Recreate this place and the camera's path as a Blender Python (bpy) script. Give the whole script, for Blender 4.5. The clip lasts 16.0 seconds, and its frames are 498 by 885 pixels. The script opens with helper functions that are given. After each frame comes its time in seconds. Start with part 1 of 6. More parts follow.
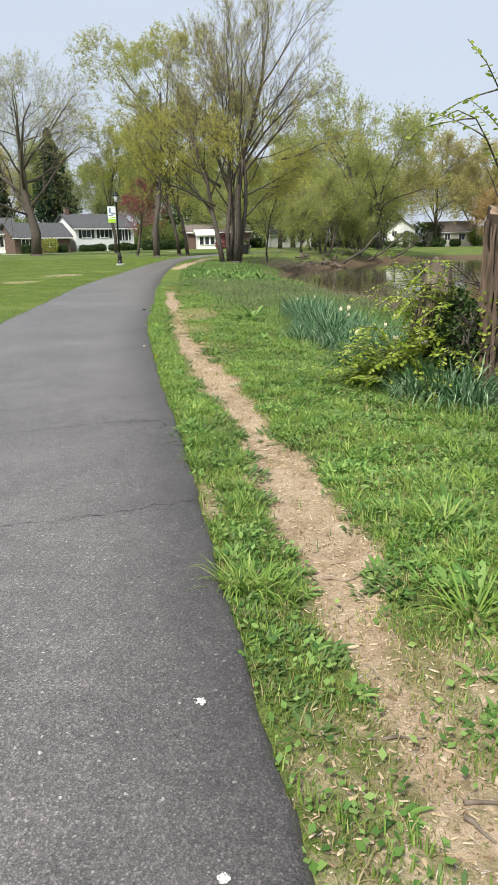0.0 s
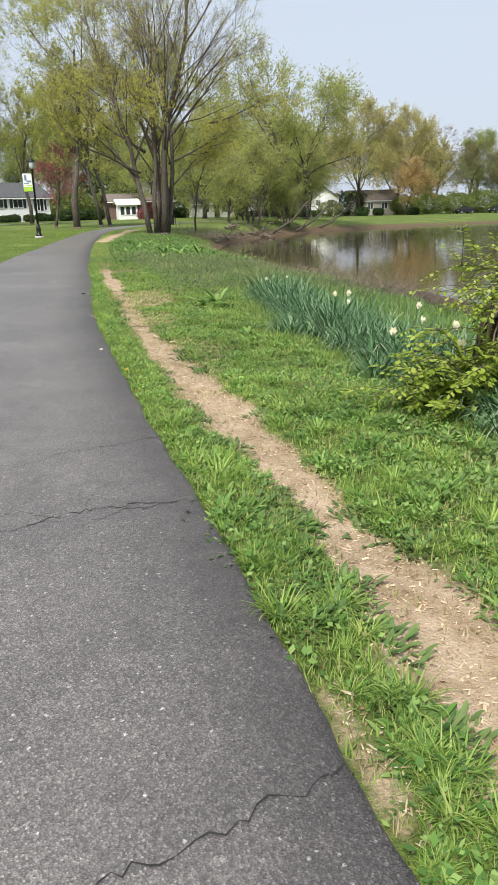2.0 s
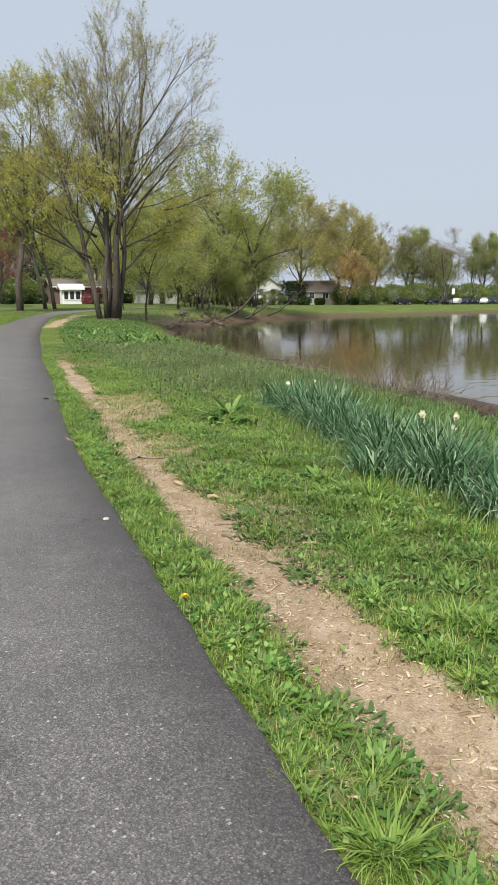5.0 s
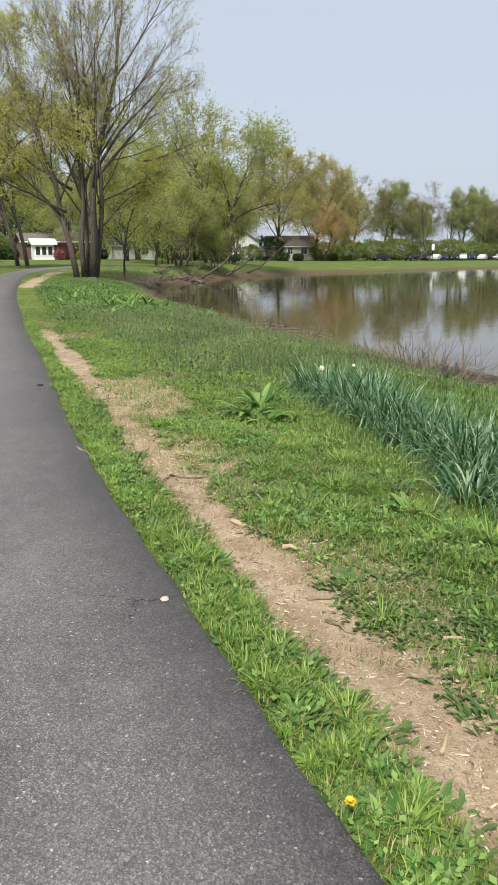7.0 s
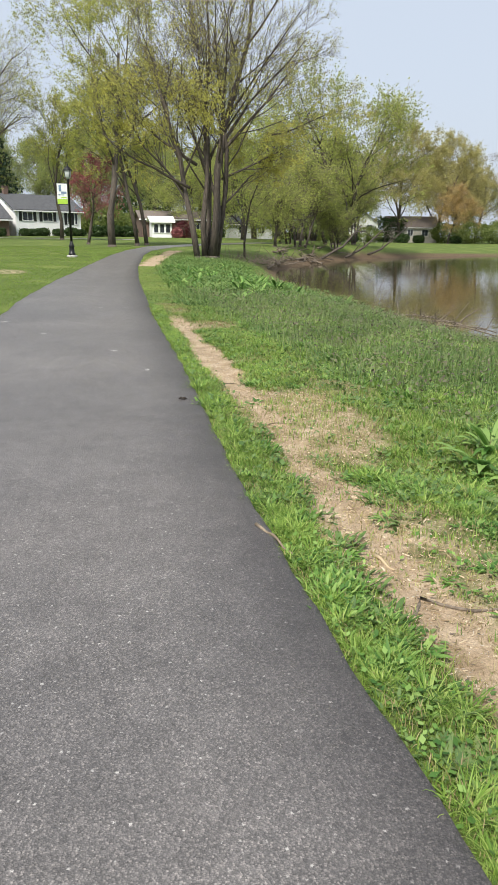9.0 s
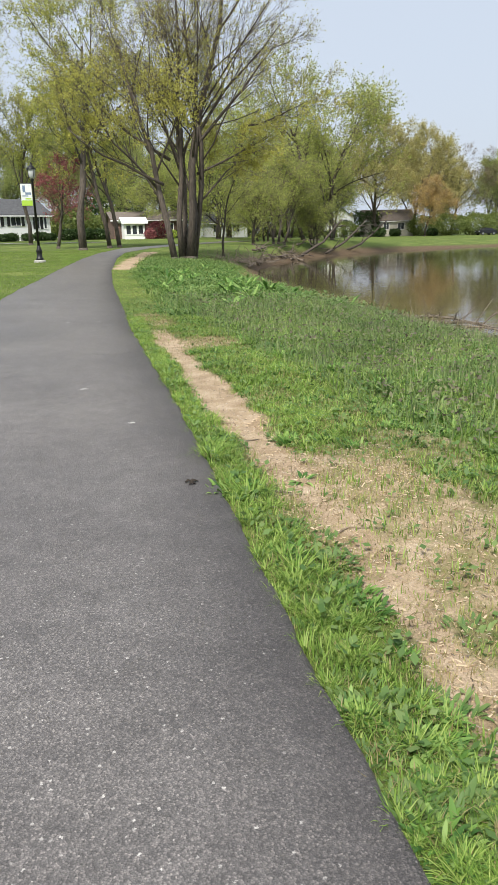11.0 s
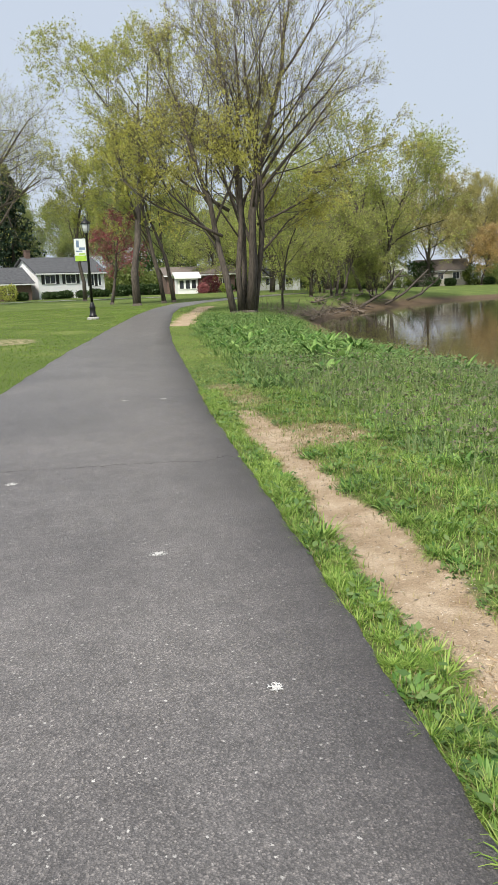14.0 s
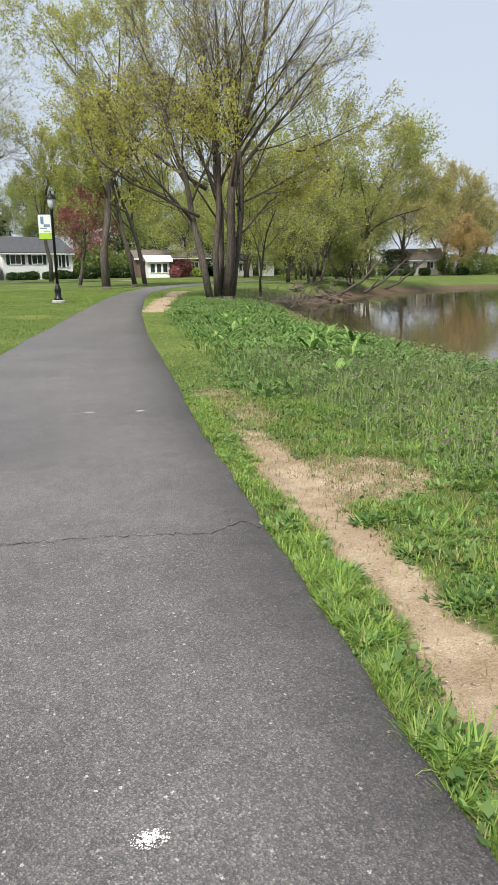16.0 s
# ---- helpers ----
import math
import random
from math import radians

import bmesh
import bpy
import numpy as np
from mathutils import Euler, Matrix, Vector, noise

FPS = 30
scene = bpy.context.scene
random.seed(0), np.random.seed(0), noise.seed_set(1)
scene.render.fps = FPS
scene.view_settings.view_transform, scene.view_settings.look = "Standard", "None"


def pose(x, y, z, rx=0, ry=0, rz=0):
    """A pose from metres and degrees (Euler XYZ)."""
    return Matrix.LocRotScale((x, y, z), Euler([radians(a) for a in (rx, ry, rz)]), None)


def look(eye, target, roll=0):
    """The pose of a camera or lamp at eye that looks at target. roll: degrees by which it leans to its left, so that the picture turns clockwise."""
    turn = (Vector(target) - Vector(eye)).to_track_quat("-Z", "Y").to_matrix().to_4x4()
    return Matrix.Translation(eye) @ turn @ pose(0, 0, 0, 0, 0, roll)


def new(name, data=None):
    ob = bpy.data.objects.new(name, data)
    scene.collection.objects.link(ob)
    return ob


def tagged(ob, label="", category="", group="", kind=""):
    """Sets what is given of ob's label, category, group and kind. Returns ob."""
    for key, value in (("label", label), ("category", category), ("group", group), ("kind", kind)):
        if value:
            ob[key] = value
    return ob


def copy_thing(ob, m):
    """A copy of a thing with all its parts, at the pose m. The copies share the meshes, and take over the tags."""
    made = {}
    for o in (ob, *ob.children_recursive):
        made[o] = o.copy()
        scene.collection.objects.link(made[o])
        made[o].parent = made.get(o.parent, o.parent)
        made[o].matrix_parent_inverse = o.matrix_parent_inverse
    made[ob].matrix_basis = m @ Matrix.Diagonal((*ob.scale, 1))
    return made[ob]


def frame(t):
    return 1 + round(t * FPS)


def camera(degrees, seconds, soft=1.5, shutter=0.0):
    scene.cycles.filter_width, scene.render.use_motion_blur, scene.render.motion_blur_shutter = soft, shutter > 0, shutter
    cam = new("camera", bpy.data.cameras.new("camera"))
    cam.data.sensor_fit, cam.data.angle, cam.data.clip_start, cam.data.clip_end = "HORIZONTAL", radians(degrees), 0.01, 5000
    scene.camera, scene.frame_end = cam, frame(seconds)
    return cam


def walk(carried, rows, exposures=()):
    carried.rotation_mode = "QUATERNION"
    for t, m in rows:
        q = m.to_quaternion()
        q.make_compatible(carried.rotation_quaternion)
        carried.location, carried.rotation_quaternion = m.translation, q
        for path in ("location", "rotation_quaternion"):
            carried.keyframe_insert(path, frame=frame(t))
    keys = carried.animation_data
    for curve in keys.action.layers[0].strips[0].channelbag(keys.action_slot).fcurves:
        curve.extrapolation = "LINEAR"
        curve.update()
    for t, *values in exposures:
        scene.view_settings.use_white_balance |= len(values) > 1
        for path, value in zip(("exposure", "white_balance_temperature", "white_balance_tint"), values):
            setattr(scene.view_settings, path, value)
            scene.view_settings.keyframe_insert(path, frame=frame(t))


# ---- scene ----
cam = camera(38.3, 16.0, 1.1)
PATH = [
    (0, (0.757, 1.191, 1.311), (1.061, 3.096, 0.783), -1.2),
    (0.5, (0.695, 1.742, 1.325), (1.137, 3.619, 0.792), -0.2),
    (1, (0.7, 2.303, 1.296), (1.332, 4.102, 0.695), -1.9),
    (1.5, (0.545, 2.89, 1.348), (1.127, 4.69, 0.698), -0.8),
    (2, (0.436, 3.452, 1.345), (0.932, 5.292, 0.738), -1.5),
    (2.5, (0.322, 4.044, 1.345), (0.669, 5.915, 0.73), -1.7),
    (3, (0.294, 4.584, 1.321), (0.717, 6.414, 0.636), -1.1),
    (3.5, (0.272, 5.18, 1.302), (0.686, 6.994, 0.567), 0.5),
    (4, (0.276, 5.718, 1.329), (0.779, 7.564, 0.746), 2.1),
    (4.5, (0.305, 6.305, 1.36), (0.874, 8.186, 0.991), 0.2),
    (4.7, (0.287, 6.515, 1.359), (0.902, 8.381, 0.987), -0.1),
    (6.8, (0.18, 7.981, 1.551), (0.994, 9.734, 1.039), -0.3),
    (7, (0.134, 8.236, 1.553), (0.866, 10.027, 1.048), -0.2),
    (7.5, (0.05, 8.805, 1.554), (0.679, 10.638, 1.059), 0.6),
    (8, (0.04, 9.435, 1.534), (0.551, 11.284, 0.968), 0.9),
    (8.5, (0.036, 10.036, 1.549), (0.493, 11.888, 0.947), 0.9),
    (9, (0.071, 10.611, 1.527), (0.531, 12.477, 0.971), 0.7),
    (9.2, (0.078, 10.865, 1.544), (0.546, 12.736, 1.015), 1.0),
    (11.3, (0.319, 13.56, 1.442), (0.825, 15.412, 0.88), -1.5),
    (11.5, (0.321, 13.777, 1.437), (0.772, 15.647, 0.89), -1.3),
    (12, (0.36, 14.333, 1.457), (0.886, 16.205, 0.99), -0.4),
    (12.5, (0.399, 14.886, 1.475), (0.836, 16.813, 1.162), -0.9),
    (13, (0.373, 15.422, 1.474), (0.784, 17.348, 1.121), -0.2),
    (13.5, (0.394, 15.998, 1.432), (0.792, 17.916, 1.03), -1.9),
    (14, (0.356, 16.57, 1.425), (0.747, 18.486, 1.005), -2.3),
    (14.5, (0.403, 17.116, 1.398), (0.86, 19.012, 0.954), -3.3),
    (15, (0.419, 17.708, 1.388), (0.864, 19.6, 0.917), -2.6),
    (15.5, (0.444, 18.218, 1.394), (0.959, 20.09, 0.914), -1.4),
    (16, (0.478, 18.796, 1.387), (0.951, 20.684, 0.928), -1.0),
]
walk(cam, [(t, look(eye, target, roll)) for t, eye, target, roll in PATH],
     [(0, 0.10), (2, 0.12), (3.5, 0.12), (4.5, -0.12), (7, -0.02), (9, 0.08), (11.5, 0.08), (13, -0.02), (16, 0.05)])

# ---------- sky, sun ----------
SUN_EL, SUN_AZ = 52.0, 215.0
world = bpy.data.worlds.new("world")
scene.world = world
world.use_nodes = True
wn, wl = world.node_tree.nodes, world.node_tree.links
wn.clear()
sky = wn.new("ShaderNodeTexSky")
sky.sky_type, sky.sun_disc = "NISHITA", False
sky.sun_elevation, sky.sun_rotation = radians(SUN_EL), radians(SUN_AZ)
sky.dust_density, sky.air_density = 4.0, 1.2
sky_bg = wn.new("ShaderNodeBackground")
sky_bg.inputs[1].default_value = 0.075
wl.new(sky.outputs[0], sky_bg.inputs[0])
haze_bg = wn.new("ShaderNodeBackground")     # thin even cloud
haze_bg.inputs[0].default_value, haze_bg.inputs[1].default_value = (0.62, 0.69, 0.80, 1), 1.26
sky_mix, sky_out = wn.new("ShaderNodeMixShader"), wn.new("ShaderNodeOutputWorld")
sky_mix.inputs[0].default_value = 0.72
wl.new(sky_bg.outputs[0], sky_mix.inputs[1])
wl.new(haze_bg.outputs[0], sky_mix.inputs[2])
wl.new(sky_mix.outputs[0], sky_out.inputs[0])
sun = new("sun", bpy.data.lights.new("sun", "SUN"))
sun.data.energy, sun.data.angle, sun.data.color = 5.0, radians(9), (1.0, 0.95, 0.87)
sun.rotation_euler = (radians(90 - SUN_EL), 0, radians(180 - SUN_AZ))

# ---------- materials ----------


def shader(name):
    m = bpy.data.materials.new(name)
    m.use_nodes = True
    n, l = m.node_tree.nodes, m.node_tree.links
    return m, n, l, n["Principled BSDF"]


def noise_of(n, l, scale, detail=4.0, rough=0.55, coord="Object"):
    co = n.new("ShaderNodeTexCoord")
    t = n.new("ShaderNodeTexNoise")
    t.inputs["Scale"].default_value, t.inputs["Detail"].default_value, t.inputs["Roughness"].default_value = scale, detail, rough
    l.new(co.outputs[coord], t.inputs["Vector"])
    return t


def ramp_of(n, l, source, stops):
    r = n.new("ShaderNodeValToRGB")
    while len(r.color_ramp.elements) < len(stops):
        r.color_ramp.elements.new(0.5)
    for e, (p, c) in zip(r.color_ramp.elements, stops):
        e.position, e.color = p, (*c, 1)
    l.new(source, r.inputs[0])
    return r


def mix_of(n, l, fac, a, b, kind="MIX"):
    m = n.new("ShaderNodeMix")
    m.data_type, m.blend_type = "RGBA", kind
    for i, v in ((0, fac), (6, a), (7, b)):
        if isinstance(v, (int, float)):
            m.inputs[i].default_value = v
        elif isinstance(v, tuple):
            m.inputs[i].default_value = (*v, 1)
        else:
            l.new(v, m.inputs[i])
    return m.outputs[2]


def bump_of(n, l, b, height, strength, distance):
    k = n.new("ShaderNodeBump")
    k.inputs["Strength"].default_value, k.inputs["Distance"].default_value = strength, distance
    l.new(height, k.inputs["Height"])
    l.new(k.outputs[0], b.inputs["Normal"])


def plain(name, c1, c2, scale=6.0, rough=0.7, metal=0.0, bump=0.3, dist=0.01, coord="Object"):
    m, n, l, b = shader(name)
    big, fine = noise_of(n, l, scale, 5, 0.6, coord), noise_of(n, l, scale * 9, 3, 0.6, coord)
    r = ramp_of(n, l, big.outputs[0], [(0.3, c1), (0.7, c2)])
    l.new(mix_of(n, l, 0.25, r.outputs[0], fine.outputs[0], "OVERLAY"), b.inputs["Base Color"])
    b.inputs["Roughness"].default_value, b.inputs["Metallic"].default_value = rough, metal
    if bump:
        bump_of(n, l, b, fine.outputs[0], bump, dist)
    return m


def leafy(name, c1, c2, c3, thin=0.35, rough=0.55, island=True):
    """Leaves: three colours by leaf, some light through the blade."""
    m, n, l, b = shader(name)
    g = n.new("ShaderNodeNewGeometry")
    o = n.new("ShaderNodeObjectInfo")
    pick = g.outputs["Random Per Island"] if island else o.outputs["Random"]
    r = ramp_of(n, l, pick, [(0.0, c1), (0.5, c2), (1.0, c3)])
    big = noise_of(n, l, 0.6, 3)
    tone = ramp_of(n, l, big.outputs[0], [(0.3, (0.72, 0.74, 0.7)), (0.7, (1.15, 1.12, 1.05))])
    c = mix_of(n, l, 1.0, r.outputs[0], tone.outputs[0], "MULTIPLY")
    l.new(c, b.inputs["Base Color"])
    b.inputs["Roughness"].default_value = rough
    b.inputs["Specular IOR Level"].default_value = 0.3
    t, mx = n.new("ShaderNodeBsdfTranslucent"), n.new("ShaderNodeMixShader")
    l.new(c, t.inputs[0])
    mx.inputs[0].default_value = thin
    l.new(b.outputs[0], mx.inputs[1])
    l.new(t.outputs[0], mx.inputs[2])
    l.new(mx.outputs[0], n["Material Output"].inputs[0])
    return m


def asphalt_material():
    m, n, l, b = shader("asphalt")
    co = n.new("ShaderNodeTexCoord")
    big, mid, grit = noise_of(n, l, 0.8, 5, 0.65), noise_of(n, l, 6.0, 5, 0.6), noise_of(n, l, 120.0, 3, 0.75)
    base = ramp_of(n, l, big.outputs[0], [(0.28, (0.146, 0.136, 0.132)), (0.72, (0.202, 0.189, 0.182))])
    c = mix_of(n, l, 0.35, base.outputs[0], mid.outputs[0], "OVERLAY")

    def cells(scale):
        v = n.new("ShaderNodeTexVoronoi")
        v.inputs["Scale"].default_value = scale
        shake = n.new("ShaderNodeVectorMath")
        shake.operation = "MULTIPLY_ADD"
        l.new(grit.outputs["Color"], shake.inputs[0])
        shake.inputs[1].default_value = (0.9 / scale,) * 3
        l.new(co.outputs["Object"], shake.inputs[2])
        l.new(shake.outputs[0], v.inputs["Vector"])
        k = n.new("ShaderNodeSeparateColor")
        l.new(v.outputs["Color"], k.inputs[0])
        return v, k

    agg, tone = cells(165.0)      # single stones of the mix
    shade = ramp_of(n, l, tone.outputs[1], [(0.0, (0.50, 0.50, 0.50)), (0.55, (0.92, 0.92, 0.92)), (0.9, (1.4, 1.38, 1.35)), (1.0, (2.0, 1.96, 1.9))])
    c = mix_of(n, l, 0.85, c, shade.outputs[0], "MULTIPLY")
    gaps = ramp_of(n, l, agg.outputs["Distance"], [(0.28, (1, 1, 1)), (0.62, (0.45, 0.45, 0.45))])
    c = mix_of(n, l, 0.5, c, gaps.outputs[0], "MULTIPLY")
    c = mix_of(n, l, 0.45, c, grit.outputs[0], "OVERLAY")
    pale, pick = cells(44.0)     # scattered larger pale stones
    near = ramp_of(n, l, pale.outputs["Distance"], [(0.16, (1, 1, 1)), (0.27, (0, 0, 0))])
    some = ramp_of(n, l, pick.outputs[0], [(0.80, (0, 0, 0)), (0.97, (1, 1, 1))])
    c = mix_of(n, l, mix_of(n, l, 1.0, near.outputs[0], some.outputs[0], "MULTIPLY"), c, (0.52, 0.50, 0.47))
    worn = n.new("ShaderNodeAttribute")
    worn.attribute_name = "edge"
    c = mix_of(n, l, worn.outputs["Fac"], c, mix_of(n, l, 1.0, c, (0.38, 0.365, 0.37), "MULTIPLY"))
    patch = ramp_of(n, l, noise_of(n, l, 0.33, 4, 0.6).outputs[0], [(0.35, (0.86, 0.86, 0.87)), (0.65, (1.12, 1.11, 1.10))])
    c = mix_of(n, l, 1.0, c, patch.outputs[0], "MULTIPLY")
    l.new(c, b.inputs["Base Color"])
    b.inputs["Roughness"].default_value = 0.42
    h = mix_of(n, l, 0.35, agg.outputs["Distance"], grit.outputs[0])
    bump_of(n, l, b, h, 0.75, 0.005)
    return m


def ground_material():
    m, n, l, b = shader("ground")
    big, mid, fine = noise_of(n, l, 0.35, 5, 0.6), noise_of(n, l, 5.0, 5, 0.65), noise_of(n, l, 60.0, 4, 0.7)
    soil = ramp_of(n, l, fine.outputs[0], [(0.3, (0.05, 0.042, 0.024)), (0.7, (0.13, 0.11, 0.065))])
    green = ramp_of(n, l, mid.outputs[0], [(0.3, (0.07, 0.135, 0.018)), (0.7, (0.15, 0.25, 0.036))])
    turf = mix_of(n, l, ramp_of(n, l, fine.outputs[0], [(0.35, (0.2, 0.2, 0.2)), (0.68, (1, 1, 1))]).outputs[0], soil.outputs[0], green.outputs[0])
    dry = ramp_of(n, l, big.outputs[0], [(0.50, (0, 0, 0)), (0.68, (0.6, 0.6, 0.6))])
    turf = mix_of(n, l, dry.outputs[0], turf, (0.22, 0.25, 0.075))
    sand = ramp_of(n, l, mid.outputs[0], [(0.25, (0.25, 0.18, 0.11)), (0.5, (0.40, 0.305, 0.205)), (0.75, (0.55, 0.44, 0.32))])
    sand = mix_of(n, l, 0.9, sand.outputs[0], noise_of(n, l, 110.0, 4, 0.75).outputs[0], "OVERLAY")
    sand = mix_of(n, l, ramp_of(n, l, noise_of(n, l, 2.2, 5, 0.7).outputs[0], [(0.5, (0, 0, 0)), (0.72, (0.6, 0.6, 0.6))]).outputs[0], sand, (0.25, 0.17, 0.10))
    att = n.new("ShaderNodeAttribute")
    att.attribute_name = "dirt"
    rag = n.new("ShaderNodeMath")
    rag.operation = "MULTIPLY_ADD"
    l.new(mix_of(n, l, 0.45, mid.outputs[0], noise_of(n, l, 22.0, 4, 0.7).outputs[0]), rag.inputs[0])
    rag.inputs[1].default_value = 1.5
    l.new(att.outputs["Fac"], rag.inputs[2])
    half = n.new("ShaderNodeMath")
    half.operation = "MULTIPLY"
    l.new(rag.outputs[0], half.inputs[0])
    half.inputs[1].default_value = 0.5
    cut = ramp_of(n, l, half.outputs[0], [(0.52, (0, 0, 0)), (0.72, (1, 1, 1))])
    c = mix_of(n, l, cut.outputs[0], turf, sand)
    mud = n.new("ShaderNodeAttribute")
    mud.attribute_name = "mud"
    silt = ramp_of(n, l, fine.outputs[0], [(0.3, (0.075, 0.052, 0.032)), (0.7, (0.16, 0.115, 0.075))])
    c = mix_of(n, l, mud.outputs["Fac"], c, silt.outputs[0])
    l.new(c, b.inputs["Base Color"])
    b.inputs["Roughness"].default_value = 0.95
    b.inputs["Specular IOR Level"].default_value = 0.15
    bump_of(n, l, b, fine.outputs[0], 0.8, 0.02)
    return m


def water_material():
    m, n, l, b = shader("pond_water")
    co, mp = n.new("ShaderNodeTexCoord"), n.new("ShaderNodeMapping")
    mp.inputs["Scale"].default_value = (0.5, 1.6, 1)
    mp.inputs["Rotation"].default_value = (0, 0, radians(25))
    l.new(co.outputs["Object"], mp.inputs[0])
    t = n.new("ShaderNodeTexNoise")
    t.inputs["Scale"].default_value, t.inputs["Detail"].default_value = 1.6, 3
    l.new(mp.outputs[0], t.inputs["Vector"])
    b.inputs["Base Color"].default_value = (0.075, 0.062, 0.036, 1)
    b.inputs["Roughness"].default_value = 0.035
    b.inputs["IOR"].default_value = 1.33
    b.inputs["Specular IOR Level"].default_value = 0.5
    bump_of(n, l, b, t.outputs[0], 0.16, 0.03)
    return m


def bark(name, c1, c2):
    m, n, l, b = shader(name)
    co, mp = n.new("ShaderNodeTexCoord"), n.new("ShaderNodeMapping")
    mp.inputs["Scale"].default_value = (9, 9, 1.3)
    l.new(co.outputs["Object"], mp.inputs[0])
    t = n.new("ShaderNodeTexNoise")
    t.inputs["Scale"].default_value, t.inputs["Detail"].default_value = 2.0, 6
    l.new(mp.outputs[0], t.inputs["Vector"])
    r = ramp_of(n, l, t.outputs[0], [(0.32, c1), (0.68, c2)])
    big = noise_of(n, l, 0.7, 3)
    l.new(mix_of(n, l, 0.35, r.outputs[0], big.outputs[0], "OVERLAY"), b.inputs["Base Color"])
    b.inputs["Roughness"].default_value = 0.9
    bump_of(n, l, b, t.outputs[0], 0.7, 0.03)
    return m


M_ASPHALT, M_GROUND, M_WATER = asphalt_material(), ground_material(), water_material()
# near-black colour standing for the shade down in open cracks
M_CRACK = plain("crack_shade", (0.012, 0.012, 0.012), (0.035, 0.034, 0.033), 20, 0.95, 0, 0)
M_PAINT = plain("worn_white_paint", (0.52, 0.51, 0.48), (0.74, 0.73, 0.70), 30, 0.8)
M_BARK = bark("bark_grey", (0.045, 0.036, 0.029), (0.135, 0.112, 0.090))
M_FINE = plain("fine_twigs", (0.14, 0.11, 0.085), (0.23, 0.18, 0.14), 0.5, 0.9, 0, 0)
M_BARK_DARK = bark("bark_dark", (0.038, 0.031, 0.025), (0.12, 0.10, 0.082))
M_BARK_OLD = bark("bark_stump", (0.022, 0.015, 0.011), (0.105, 0.072, 0.05))
M_VINE = bark("dead_vine", (0.04, 0.028, 0.02), (0.19, 0.135, 0.095))
M_CUTWOOD = plain("cut_wood", (0.20, 0.13, 0.08), (0.36, 0.26, 0.17), 14, 0.85)
M_TWIG = bark("dry_twig", (0.14, 0.105, 0.07), (0.36, 0.29, 0.205))
M_DRIFT = bark("driftwood", (0.09, 0.07, 0.052), (0.24, 0.195, 0.15))
M_GRASS = leafy("grass_blades", (0.12, 0.235, 0.042), (0.26, 0.41, 0.080), (0.46, 0.56, 0.18), 0.4)
M_BANK = leafy("bank_grass", (0.11, 0.19, 0.052), (0.21, 0.32, 0.085), (0.38, 0.45, 0.18), 0.4)
M_LAWN = leafy("lawn_blades", (0.13, 0.225, 0.032), (0.19, 0.295, 0.048), (0.28, 0.345, 0.085), 0.35)
M_STRAW = leafy("straw_blades", (0.22, 0.18, 0.085), (0.35, 0.29, 0.15), (0.43, 0.36, 0.20), 0.2)
M_THIN = leafy("thin_yellow_grass", (0.24, 0.24, 0.075), (0.36, 0.36, 0.12), (0.48, 0.46, 0.20), 0.3)
M_WEED = leafy("weed_leaves", (0.070, 0.175, 0.042), (0.175, 0.335, 0.075), (0.37, 0.53, 0.17), 0.4)
M_WEED_DARK = leafy("weed_leaves_dark", (0.09, 0.175, 0.052), (0.145, 0.245, 0.075), (0.225, 0.315, 0.115), 0.35)
M_DAFF = leafy("daffodil_leaves", (0.050, 0.125, 0.050), (0.105, 0.22, 0.095), (0.42, 0.55, 0.36), 0.25, 0.33)
M_PETAL = plain("petal_cream", (0.72, 0.66, 0.42), (0.85, 0.80, 0.62), 30, 0.6, 0, 0)
M_YELLOW = plain("petal_yellow", (0.75, 0.52, 0.02), (0.88, 0.66, 0.04), 40, 0.6, 0, 0)
M_SPRING = leafy("leaves_spring", (0.32, 0.36, 0.08), (0.48, 0.51, 0.12), (0.64, 0.65, 0.20), 0.55)
M_MAPLE = leafy("leaves_maple", (0.36, 0.34, 0.08), (0.54, 0.53, 0.12), (0.70, 0.70, 0.22), 0.55)
M_LIME = leafy("leaves_lime", (0.20, 0.30, 0.035), (0.35, 0.45, 0.06), (0.54, 0.62, 0.15), 0.45)
M_OLIVE = leafy("leaves_olive", (0.27, 0.335, 0.085), (0.43, 0.495, 0.125), (0.62, 0.67, 0.21), 0.55)
M_THICKET = leafy("thicket_leaves", (0.13, 0.18, 0.055), (0.20, 0.26, 0.075), (0.32, 0.37, 0.12), 0.4)
M_GREENTREE = leafy("leaves_green", (0.26, 0.33, 0.11), (0.38, 0.45, 0.15), (0.50, 0.55, 0.23), 0.55)
M_BROWNTREE = leafy("leaves_bronze", (0.42, 0.39, 0.16), (0.52, 0.48, 0.20), (0.62, 0.58, 0.26), 0.55)
M_ORANGE = leafy("leaves_orange", (0.50, 0.34, 0.13), (0.60, 0.43, 0.18), (0.66, 0.52, 0.22), 0.55)
M_PINK = leafy("blossom_pink", (0.22, 0.05, 0.07), (0.38, 0.11, 0.13), (0.52, 0.24, 0.24), 0.4)
M_CONIFER = leafy("conifer_needles", (0.012, 0.028, 0.014), (0.022, 0.045, 0.022), (0.035, 0.065, 0.032), 0.1, 0.8)
M_SHRUB = leafy("shrub_dark", (0.022, 0.050, 0.014), (0.042, 0.080, 0.022), (0.075, 0.12, 0.036), 0.2)
M_MAROON = leafy("shrub_maroon", (0.07, 0.012, 0.018), (0.12, 0.022, 0.03), (0.16, 0.04, 0.05), 0.2)
